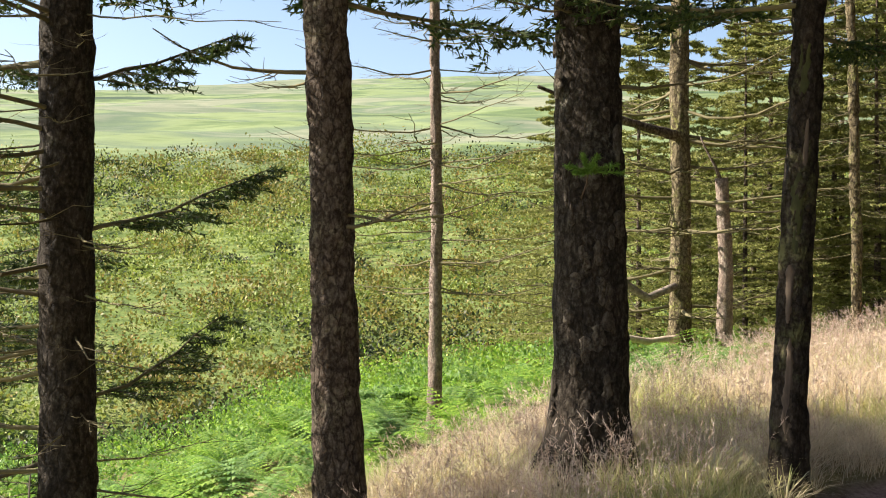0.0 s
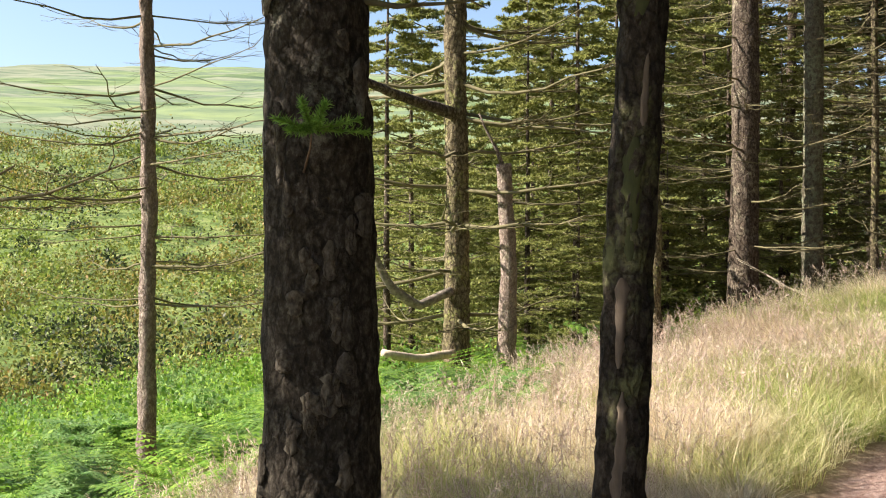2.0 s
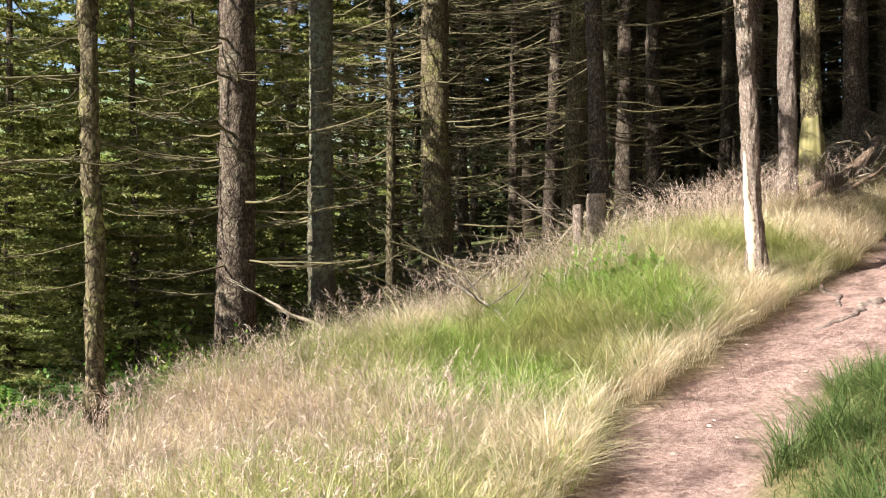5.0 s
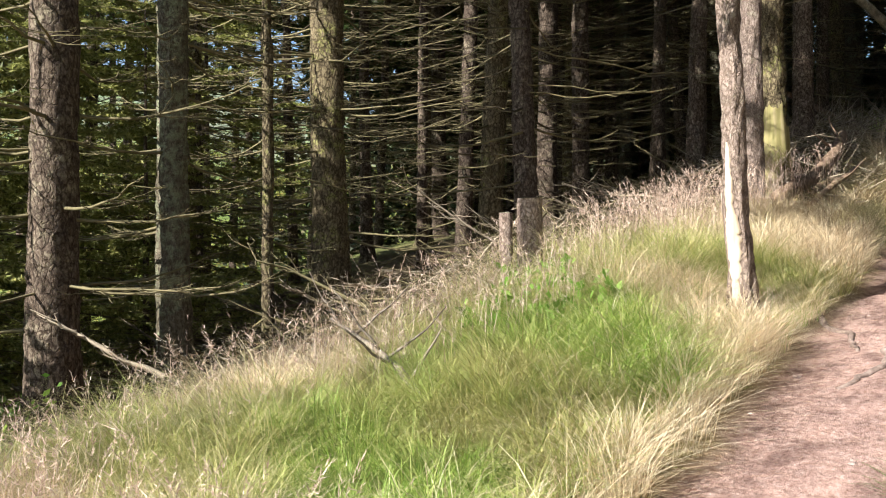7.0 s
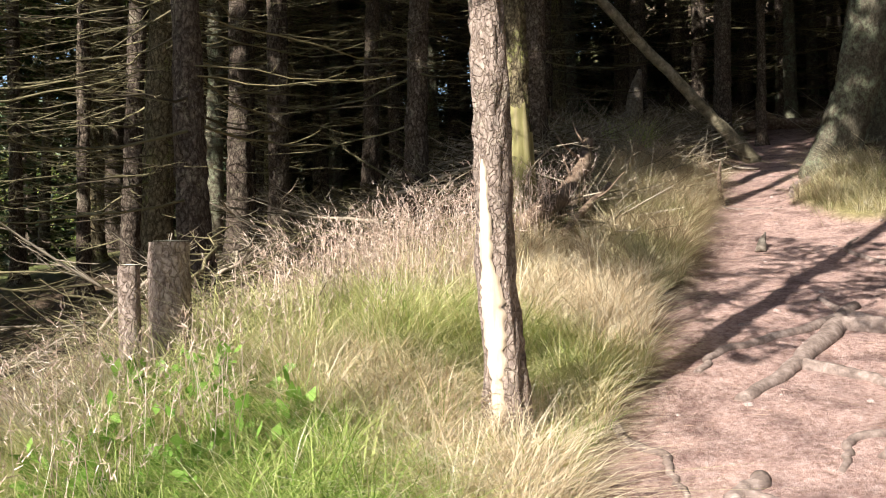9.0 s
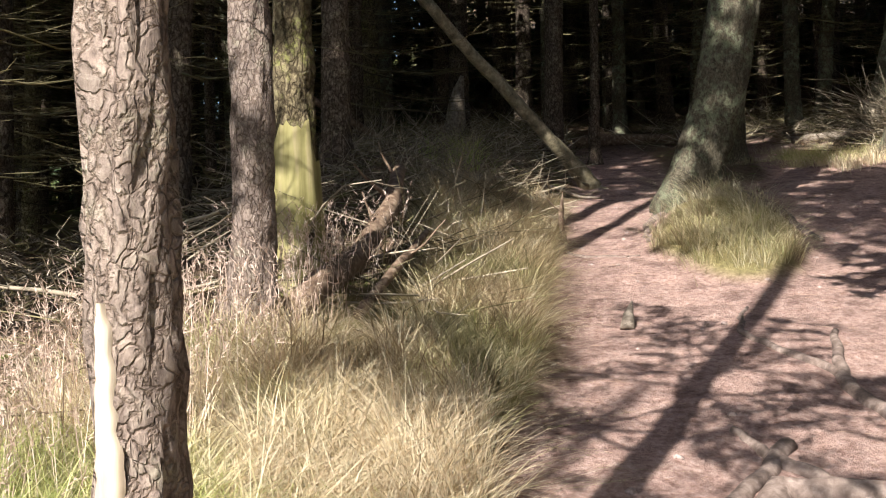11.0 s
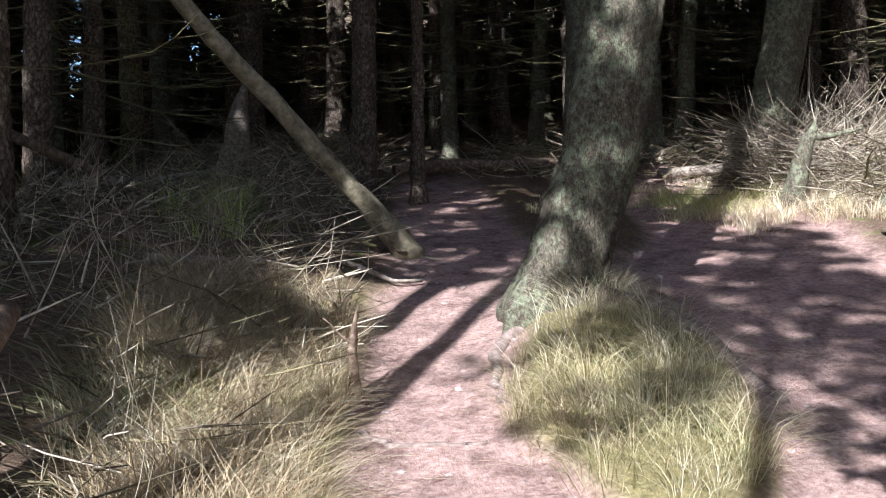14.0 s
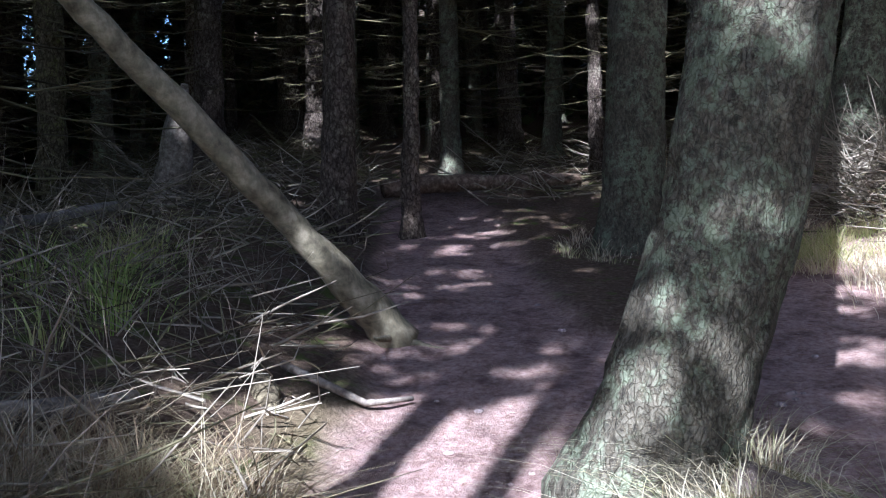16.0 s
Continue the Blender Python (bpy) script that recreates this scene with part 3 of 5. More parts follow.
def whorls(rng, z0, z1, step, length, r, tw, az_lo=0.0, az_hi=6.28, per=4):
    out = []
    z = z0
    while z < z1:
        for k in range(per):
            out.append((z + rng.uniform(-0.05, 0.05), rng.uniform(az_lo, az_hi), length * rng.uniform(0.5, 1.15), r * rng.uniform(0.7, 1.2), tw))
        z += step * rng.uniform(0.7, 1.3)
    return out


# ---- the trees along the trail ----
TRUNKS = []
R7 = np.random.default_rng(7)
tree("spruce", -0.95, 5.33, "spruce with shade-darkened bark and live feathery boughs by the bracken", 0.155, 0.07, 12, (-0.02, 0), seed=11, mat=BARK_SHADED, crown_from=6.5, skirt=(0.6, 0.6), live=True)
tree("spruce", 0.39, 5.57, "straight spruce with scaly grey bark standing in the grass", 0.14, 0.06, 12, (-0.045, 0), seed=12, mat=BARK, crown_from=6.5, low=(3.1, 4.8, 15, 1.9),
     branches=whorls(R7, 1.9, 5.5, 0.7, 1.0, 0.012, 6, per=2))
tree("spruce", 1.79, 10.7, "slender dead spruce with whorls of bare twigs, among the bracken", 0.078, 0.035, 9, (-0.02, 0), seed=13, crown=False, seg=20,
     branches=whorls(R7, 1.6, 6.5, 0.27, 1.5, 0.011, 6, per=4), mat=BARK_PALE)
TRUNKS.append(("thick", *tree("spruce", 1.93, 5.79, "thick spruce with flaking plated bark and a flared foot", 0.222, 0.10, 13, (-0.01, 0), seed=14, mat=BARK_SHADED, crown_from=6.5, low=(2.9, 4.6, 15, 1.9),
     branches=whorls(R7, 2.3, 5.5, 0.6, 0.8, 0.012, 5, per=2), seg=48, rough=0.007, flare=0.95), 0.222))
tree("spruce", 4.95, 11.69, "mossy spruce with long crooked dead boughs above the bracken", 0.135, 0.07, 11, (0.0, 0), seed=15, crown=False, mat=BARK_GREEN,
     branches=whorls(R7, 0.9, 6.0, 0.38, 1.9, 0.024, 9, per=3))
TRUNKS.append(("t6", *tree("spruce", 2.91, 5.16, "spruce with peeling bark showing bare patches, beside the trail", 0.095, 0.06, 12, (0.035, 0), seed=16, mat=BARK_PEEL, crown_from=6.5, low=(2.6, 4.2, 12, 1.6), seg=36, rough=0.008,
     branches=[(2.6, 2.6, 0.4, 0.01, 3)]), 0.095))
tree("spruce", 6.4, 10.28, "thin spruce with greenish bark behind the grass bank", 0.065, 0.04, 9, (-0.01, 0), seed=17, crown=False, mat=BARK_GREEN, skirt=(0.8, 0.5), seg=16)
tree("spruce", 9.3, 12.66, "stout spruce with grey flaky bark at the wood's edge", 0.19, 0.1, 14, (0, 0), seed=18, crown_from=8.5, crown_size=0.45, seg=32, branches=whorls(R7, 0.8, 6, 0.45, 1.7, 0.014, 9, per=4))
tree("spruce", 10.3, 12.55, "spruce with lichened bark at the wood's edge", 0.135, 0.08, 14, (-0.01, 0), seed=19, crown_from=8.5, crown_size=0.45, mat=BARK_LICHEN, branches=whorls(R7, 0.8, 6, 0.5, 1.5, 0.013, 8, per=4))
tree("spruce", 11.4, 12.6, "slim greenish spruce at the wood's edge", 0.055, 0.03, 10, (0, 0), seed=20, crown_from=6, mat=BARK_GREEN, skirt=(0.5, 0.8), seg=16)
tree("spruce", 13.3, 13.6, "thick mossy-barked spruce at the wood's edge", 0.2, 0.12, 15, (0.0, 0), seed=21, crown_from=6.5, mat=BARK_GREEN, branches=whorls(R7, 0.9, 6, 0.45, 1.9, 0.014, 9, per=4))
tree("spruce", 23.3, 19.45, "dark spruce deep in the wood", 0.2, 0.1, 15, seed=22, skirt=(0.8, 1.1))
tree("spruce", 19.26, 14.31, "dark spruce with scaly bark in the wood", 0.17, 0.1, 15, seed=23, skirt=(1.0, 1.0))
tree("spruce", 18.26, 13.17, "spruce with fissured bark in the wood", 0.13, 0.08, 15, (0.01, 0), seed=24, skirt=(1.0, 0.9))
TRUNKS.append(("w", *tree("spruce", 11.24, 8.3, "pale-barked young spruce with a long barkless scar, beside the trail", 0.08, 0.05, 11, (-0.035, 0.028), seed=25, crown_from=7.6, low=(2.7, 4.3, 14, 1.5), mat=BARK_PALE, seg=40,
     bow=(-0.02, 0.03), flare=0.7, crown_size=0.6), 0.08))
tree("spruce", 14.39, 9.28, "pale-barked spruce standing in the grass bank", 0.105, 0.06, 12, (-0.01, 0), seed=26, crown_from=6.5, mat=BARK_PALE, seg=32, crown_size=0.8)
TRUNKS.append(("w3", *tree("spruce", 15.44, 9.42, "spruce with lichened bark and a green barkless foot", 0.125, 0.07, 12, (-0.01, 0.02), seed=27, crown_from=6.5, mat=BARK_GREEN, seg=40, crown_size=0.8, rough=0.014), 0.125))
tree("spruce", 19.21, 10.25, "dark straight spruce among fallen brushwood", 0.135, 0.09, 13, seed=28)
tree("spruce", 24.47, 8.53, "dark straight spruce beside the trail in the wood", 0.14, 0.09, 13, (0.005, -0.01), seed=29)
tree("spruce", 19.5, 6.98, "great lichened spruce leaning over the trail from a grassy mound", 0.245, 0.13, 13, (0, -0.05), (0.0, -0.42), seed=30, mat=BARK_LICHEN, at_eye=False, seg=72, flare=0.36,
     rough=0.009, crown_from=7, power=1.1)
tree("spruce", 26.9, 3.6, "leaning sunlit spruce with pale yellowish bark above a brush pile", 0.31, 0.17, 13, (0, -0.09), (0.0, -0.3), seed=31, mat=BARK_LICHEN, at_eye=False, seg=40, power=1.0)
tree("dead_tree", 25.44, 7.98, "slim grey dead tree with a pale split top beside the trail", 0.085, 0.05, 4.6, (0, 0.0), seed=32, mat=BARK, crown=False,
     branches=[(1.5, 1.0, 0.5, 0.01, 3), (2.2, 4.0, 0.4, 0.01, 3), (2.9, 2.5, 0.6, 0.012, 4), (3.6, 5.2, 0.5, 0.01, 3)])

# ---- the wood ----
placed = [(9.3, 12.66), (10.3, 12.55), (11.4, 12.6), (13.3, 13.6), (23.3, 19.45), (19.26, 14.31), (18.26, 13.17), (15.44, 9.42), (14.39, 9.28), (19.21, 10.25), (24.47, 8.53), (24.3, 6.2), (22.6, 3.4),
          (19.5, 6.98), (26.9, 3.6), (25.44, 8.05), (6.4, 10.28), (11.24, 8.32)]
SOURCES = []
for k, (r, mat) in enumerate([(0.12, BARK), (0.16, BARK_GREEN), (0.10, BARK), (0.14, BARK_LICHEN), (0.19, BARK)]):
    SOURCES.append((r, mat))
rw = np.random.default_rng(99)
protos = []
count = 0
for attempt in range(9000):
    x, y = rw.uniform(9, 47), rw.uniform(-12, 27)
    dy = y - float(line(TRAIL, x))
    if x < 30 and (dy < forest_edge(x) + 1.6 and dy > -1.0):
        continue
    if dy < 0 and (x < 23.5 or (x < 27 and y > 2.6)):
        continue
    if (abs(dy) < 1.3 and x < 29) or (dy > 0 and x < 13 + 0.2 * (y - 12)):
        continue
    gap = 1.25 if x > 27 else (1.5 if y > 14 else 1.9)
    if any((x - a) ** 2 + (y - b) ** 2 < gap * gap for a, b in placed):
        continue
    placed.append((x, y))
    lx, ly = rw.normal(0, 0.02, 2)
    open_side = x < 27 and y > 10
    kind = count if count < 5 else (rw.integers(0, 3) if open_side else rw.integers(2, 5))
    if count < 5:
        root, sp = tree("spruce", x, y, "tall shaded conifer with bare lower branches, deep in the wood", SOURCES[kind][0], 0.05, 14, (lx, ly), seed=100 + count, mat=SOURCES[kind][1],
                        crown_from=(9.0, 9.0, 7.5, 6.5, 6.5)[kind], skirt=(0.7, 1.0), seg=16, group="conifers of the wood", rough=0.01, crown_size=(0.6, 0.6, 0.9, 1.05, 1.05)[kind])
        for z0, turn, sc in ((0.2, 50, 1.0), (2.4, 200, 1.15)):
            shared_part("dead_brush", SKIRTS[(count + int(turn / 50)) % 4], root, Matrix.Translation(along(sp, z0)) @ pose(0, 0, 0, 0, 0, turn) @ Matrix.Scale(sc, 4))
        protos.append(root)
    else:
        o = copy_thing(protos[kind], pose(x, y, gz(x, y), math.degrees(ly), math.degrees(lx), rw.uniform(0, 360)))
        o.scale = (1, 1, 1)
    count += 1
    if count > 285:
        break
tree("spruce", 24.3, 6.2, "broad dark spruce with greenish bark beside the trail", 0.25, 0.15, 13, (0, -0.03), seed=33, mat=BARK_LICHEN, seg=40, at_eye=False, flare=0.7, sink=0.12)
tree("spruce", 22.6, 3.4, "leaning lichened spruce beside the brush pile", 0.2, 0.12, 12, (0, -0.06), (0, -0.2), seed=34, mat=BARK_LICHEN, seg=36, at_eye=False, flare=0.9, power=1.2)
tree("spruce", 13.5, 5.7, "spruce with large bare surface roots beside the trail", 0.2, 0.12, 12, (0, 0), seed=35, mat=BARK_LICHEN, seg=36, at_eye=False, flare=0.9, crown_from=2.8, crown_size=0.7)

# An unseen tree added beside the start so that its crown shades the trail
tree("spruce", -4.4, 8.7, "unseen conifer added beside the bracken to cast shade", 0.14, 0.07, 14, seed=37, mat=BARK, crown_from=8.2, crown_size=0.5, seg=16)
# Wood added on the uphill side, mostly out of view, to dim light on the trunks
ru = np.random.default_rng(77)
uphill, tries = [], 0
while len(uphill) < 60 and tries < 4000:
    tries += 1
    x, y = ru.uniform(-9, 23), ru.uniform(-12, 5)
    dy = y - float(line(TRAIL, max(x, -1.4)))
    if dy > -3.4 - 1.6 * min(1, max(0, x - 11)) or (x < 2 and y > -2.5 and x > -6) or (x > 14 and y > 7.2 - 0.40 * (x - 10.5)) or any((x - a) ** 2 + (y - b2) ** 2 < 3.2 for a, b2 in uphill + placed):
        continue
    uphill.append((x, y))
    o = copy_thing(protos[2 + len(uphill) % 3], pose(x, y, gz(x, y), 0, 0, ru.uniform(0, 360)))
    o.scale = (1, 1, 1)

# Young conifers behind the bank, fringed with green down to the ground
def bushy_conifer(x, y, h, seed, label, spread=1.5, boughs=40, count=5):
    rng = np.random.default_rng(seed)
    root = new("young_conifer")
    root.location = (x, y, gz(x, y))
    tagged(root, label, "tree", "young conifers")
    s = Soup()
    s.tube(spine((0, 0, -0.1), (0, 0), h, (0, 0), 8, rng, 0.02), np.linspace(0.07, 0.01, 8), 8)
    s.make("trunk", BARK, root)
    tw, lf = Soup(), Soup()
    for k in range(boughs):
        f = (k + rng.uniform(0, 1)) / boughs
        live_bough(tw, lf, rng, np.array([0, 0, 0.3 + (h - 0.4) * f]), k * 2.4 + rng.uniform(-0.4, 0.4), spread * (1.08 - f) ** 0.7 * rng.uniform(0.7, 1.15), 0.012, 0.2, 0.12, 12, max(2, count - 2), 0.07, 0.03)
    tagged(tw.make("crown_wood", TWIG, root), kind="stuff")
    tagged(lf.make("crown", NEEDLE_OLIVE, root, smooth_shade=False), kind="stuff")
    return root


YC = "bushy green conifer with drooping boughs at the wood's edge"
bush_a = bushy_conifer(8.2, 15.0, 7.0, 5, YC, 2.1, 85, 6)
bush_b = bushy_conifer(10.4, 17.5, 7.5, 6, YC, 2.2, 85, 6)
for x, y, s, a in [(6.6, 17.5, 0.9, 40), (12.0, 20.0, 1.1, 90), (8.6, 20.5, 1.1, 200), (13.2, 16.6, 0.7, 310), (9.0, 13.9, 0.45, 150), (7.2, 13.2, 0.4, 260),
                   (6.5, 22.5, 1.0, 330), (7.0, 14.2, 0.75, 75), (9.6, 14.9, 0.9, 120), (11.3, 15.6, 0.95, 10), (8.9, 17.2, 1.05, 220), (12.8, 18.3, 1.1, 170), (14.6, 17.2, 0.9, 64), (5.6, 15.8, 0.85, 20),
                   (14.2, 20.8, 1.2, 145), (11.0, 22.0, 1.2, 280), (16.8, 19.6, 1.0, 35)]:
    o = copy_thing(bush_a if a % 4 else bush_b, pose(x, y, gz(x, y), 0, 0, a))
    o.scale = (s, s, s)

# ---- bracken ----
def fern_plant(seed, fronds=9):
    rng = np.random.default_rng(seed)
    s = Soup()
    for k in range(fronds):
        az = k * 6.28 / fronds + rng.uniform(-0.3, 0.3)
        L = rng.uniform(0.6, 0.95)
        n = 13
        f = np.linspace(0, 1, n)
        d, sd = np.array([math.cos(az), math.sin(az), 0]), np.array([-math.sin(az), math.cos(az), 0])
        c = d * (L * 0.75 * f ** 1.2)[:, None] + np.array([0, 0, 1]) * (L * (1.15 * f - 0.62 * f * f))[:, None]
        for i in range(3, n - 1):
            w = 0.24 * L * math.sin(math.pi * min(1, (1 - f[i]) * 1.15 + 0.02)) ** 0.7 + 0.02
            for sg in (-1, 1):
                tip = c[i] + sd * sg * w + d * w * 0.35 - np.array([0, 0, w * 0.25])
                ax = tip - c[i]
                for m in range(6):
                    g = (m + 0.3) / 6
                    p = c[i] + ax * g
                    wl_ = 0.04 * (1.1 - g) + 0.008
                    for s2 in (-1, 1):
                        q = p + d * s2 * wl_ + ax * 0.1 - np.array([0, 0, 0.006])
                        s.add(np.array([p - ax * 0.07, p + ax * 0.09, q]), [[0, 1, 2]])
    return s


FERNS = []
for k in range(3):
    o = fern_plant(200 + k).make("fern", FERN, smooth_shade=False)
    FERNS.append(o.data)
    bpy.data.objects.remove(o)
rf = np.random.default_rng(31)
ferns, tries = 0, 0
while ferns < 300 and tries < 20000:
    tries += 1
    x, y = rf.uniform(-8, 8.5), rf.uniform(6.2, 15)
    if y < 7.4 + 0.45 * max(0, x - 0.5) + 0.3 * math.sin(3 * x) or (x > 5.5 and y < 12.5):
        continue
    o = new("bracken_fern", FERNS[ferns % 3])
    s = rf.uniform(0.6, 1.15)
    o.matrix_world = pose(x, y, gz(x, y) - 0.03, rf.uniform(-12, 12), rf.uniform(-12, 12), rf.uniform(0, 360)) @ Matrix.Scale(s, 4)
    tagged(o, "bright green bracken fern with arching fronds on the slope", "fern", "bracken on the slope")
    ferns += 1


def leafy_mass(name, rng, xs, ys, hs, leaves, size, mat, label, kind="stuff", cat="shrubs", flat=0.8):
    """Clumps of small leaves over the given places, in one mesh."""
    n = len(xs) * leaves
    c = np.stack([xs, ys, ground_z(xs, ys)], 1)
    u = rng.normal(0, 1, (n, 3))
    u /= np.linalg.norm(u, axis=1, keepdims=True)
    u[:, 2] = np.abs(u[:, 2])
    rad = rng.uniform(0.55, 1.05, (n, 1)) ** 0.6
    h = np.repeat(hs, leaves)[:, None]
    lump = 1 + 0.45 * np.sin(u[:, :1] * 5 + np.repeat(xs, leaves)[:, None] * 9) * np.cos(u[:, 1:2] * 6 + np.repeat(ys, leaves)[:, None] * 7)
    p = np.repeat(c, leaves, 0) + u * rad * h * lump * np.array([1, 1, flat])
    d = rng.normal(0, 0.7, (n, 3)) + u * 1.0
    d /= np.linalg.norm(d, axis=1, keepdims=True)
    s = np.cross(d, rng.normal(0, 1, (n, 3)))
    s /= np.linalg.norm(s, axis=1, keepdims=True)
    L = (np.repeat(size, leaves) * rng.uniform(0.6, 1.3, n))[:, None]
    v = np.stack([p, p + d * L * 0.5 + s * L * 0.28, p + d * L, p + d * L * 0.5 - s * L * 0.28], 1).reshape(-1, 3)
    q = np.arange(n * 4).reshape(-1, 4)
    o = mesh_ob(name, v, q, mat, smooth_shade=False)
    return tagged(o, label, cat, kind=kind)


# Far bracken down to the gully
n = 900
xs, ys = rf.uniform(-26, 9, n), rf.uniform(12.5, 21.5, n)
leafy_mass("bracken_bed", rf, xs, ys, rf.uniform(0.4, 0.7, n), 170, np.full(n, 0.07), FERN, "bed of green bracken running down to the gully", cat="ferns", flat=0.9)
# Scrub on the far bank, leaves growing with the distance
n = 4300
ys = 24 + 75 * rf.uniform(0, 1, n) ** 1.5
xs = rf.uniform(-0.5, 1.45, n) * (ys + 8)
hs = 1.25 * rf.uniform(0.3, 1.1, n) * (0.8 + ys / 110) * (1 + 0.55 * wave(xs, ys, 0.33, 2) + 0.35 * wave(xs, ys, 0.9, 5))
pick = wave(xs, ys, 0.23, 4) + rf.normal(0, 0.35, n) > 0.6
leafy_mass("scrub", rf, xs[~pick], ys[~pick], hs[~pick], 105, 0.06 + ys[~pick] * 0.0022, BUSH, "green gorse and bilberry scrub covering the far bank")
leafy_mass("dark_scrub", rf, xs[pick], ys[pick], hs[pick] * 0.95, 110, 0.06 + ys[pick] * 0.0024, BUSH_DARK, "darker heather and gorse bushes on the far bank")
# Gully scrub, its shade put into the dark leaf colour
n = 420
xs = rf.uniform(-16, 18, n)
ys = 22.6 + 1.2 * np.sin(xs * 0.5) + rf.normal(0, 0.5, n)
leafy_mass("gully_scrub", rf, xs, ys, rf.uniform(0.4, 0.9, n), 90, np.full(n, 0.12), BUSH_DARK, "gully scrub in a dark leaf colour that stands for shade")


# ---- grass ----
def grass_points(rng, n, x0, x1, d0, d1, keep):
    x = rng.uniform(x0, x1, n)
    y = line(TRAIL, x) + rng.uniform(d0, d1, n)
    ok = keep(x, y)
    return x[ok], y[ok]


def growing(x, y):
    d = y - line(TRAIL, x)
    return (trodden(x, y) < 0.35) & (d < forest_edge(x) + 0.4) & ~((x < 1.5) & (y > 8.3)) & ~((x >= 1.5) & (x < 6) & (y > 8.0 + 0.7 * (x - 1.5)))


def isle(x, y):
    return ((x - 18.3) / 1.75) ** 2 + ((y - 6.77) / 0.6) ** 2


def plant(name, n, x0, x1, d0, d1, h0, h1, w, lean, mat, label, seed, keep=growing, parts=3, per=55, spread=0.055):
    """Grass in tussocks: blades rise from each tussock's middle and arch outwards, with loose ones between."""
    rng = np.random.default_rng(seed)
    n = int(n * 0.8)
    cx, cy = grass_points(rng, max(8, n // per), x0, x1, d0, d1, keep)
    pick = rng.integers(0, len(cx), int(len(cx) * per))
    k = len(pick)
    ox, oy = rng.normal(0, spread, k), rng.normal(0, spread, k)
    loose = rng.uniform(0, 1, k) < 0.3
    x, y = cx[pick] + ox * np.where(loose, 3.0, 1.0), cy[pick] + oy * np.where(loose, 3.0, 1.0)
    ok = keep(x, y)
    x, y, ox, oy, pick = x[ok], y[ok], ox[ok], oy[ok], pick[ok]
    k = len(x)
    az = np.arctan2(oy + 0.25 * spread, ox) + rng.normal(0, 0.45, k)
    size = rng.uniform(0.65, 1.2, len(cx))[pick]
    hh = rng.uniform(h0, h1, k) * size * (0.9 + 0.3 * wave(x, y, 1.9, 5) + 0.15 * wave(x, y, 6.1, 2))
    out = np.hypot(ox, oy) / spread
    v, t = blades(rng, x, y, ground_z(x, y) - 0.01, hh, np.full(k, w) * rng.uniform(0.7, 1.3, k), lean * (0.25 + 0.45 * out) * rng.uniform(0.6, 1.3, k), parts, az)
    return tagged(mesh_ob(name, v, t, mat, smooth_shade=False), label, "grass", kind="stuff")


plant("straw_grass", 110000, 0.5, 7.5, 0.45, 5.0, 0.2, 0.42, 0.0042, 1.3, STRAW, "dry straw-coloured grass on the bank", 1)
def lush(x, y):
    """The green patches of the bank."""
    return ((x - 9.1) / 1.7) ** 2 + ((y - line(TRAIL, x) - 1.35) / 0.75) ** 2 + 0.35 * wave(x, y, 2.7, 3) < 1


plant("straw_grass", 150000, 7.0, 12.5, 0.45, 3.6, 0.26, 0.55, 0.0042, 1.5, STRAW, "tall dry straw-coloured grass on the bank", 8,
      keep=lambda x, y: growing(x, y) & (~lush(x, y) | (np.sin(x * 917 + y * 631) > 0.75)))
plant("lush_grass", 60000, 7.2, 11, 0.45, 2.4, 0.2, 0.46, 0.005, 1.4, GREEN, "lush bright green grass patch on the bank", 9, keep=lambda x, y: growing(x, y) & lush(x, y))
plant("straw_grass", 55000, -5, 1.5, 1.5, 9, 0.2, 0.4, 0.006, 1.0, STRAW, "tall dry straw-coloured grass by the bracken", 2)
plant("withered_grass", 26000, 13.8, 16.6, 0.4, 1.9, 0.2, 0.5, 0.004, 1.7, DRY, "withered tussock grass where the wood begins", 18, keep=lambda x, y: growing(x, y) & ~((x > 14.1) & (y > 8.7)))
plant("straw_grass", 32000, 12.3, 16.2, 0.4, 2.6, 0.2, 0.46, 0.0045, 1.5, STRAW, "dry straw-coloured grass where the wood begins", 3,
      keep=lambda x, y: growing(x, y) & ~((x > 14.1) & (y > 8.6)))
plant("green_grass", 100000, 5.5, 12.5, 0.4, 3.0, 0.14, 0.36, 0.005, 1.3, GREEN, "lush green grass beside the trail", 4, keep=lambda x, y: growing(x, y) & (wave(x, y, 0.8, 9) > -0.15))
plant("green_grass", 75000, 0.5, 9.5, -2.6, -0.35, 0.14, 0.34, 0.0045, 1.6, SHADE_GREEN, "green grass on the uphill edge of the trail, darkened for shade", 5)
plant("mound_grass", 12000, 15.6, 20.8, -2.2, 0.2, 0.18, 0.5, 0.003, 2.4, PALE_STRAW, "pale dry grass round the great leaning spruce", 16,
      keep=lambda x, y: isle(x, y) + 0.5 * wave(x, y, 3.1, 2) + 0.3 * wave(x, y, 9, 5) < 0.8)
plant("mound_grass", 9000, 15.6, 20.8, -2.2, 0.2, 0.14, 0.4, 0.0034, 2.0, DRY, "withered grass round the foot of the great leaning spruce", 6,
      keep=lambda x, y: isle(x, y) + 0.5 * wave(x, y, 3.1, 2) + 0.25 * wave(x, y, 9, 5) < 0.95)
plant("side_grass", 14000, 21, 26, -5.5, -2.3, 0.1, 0.24, 0.005, 1.2, STRAW, "dry grass beyond the clearing", 7, keep=lambda x, y: wave(x, y, 0.9, 2) > 0.1)


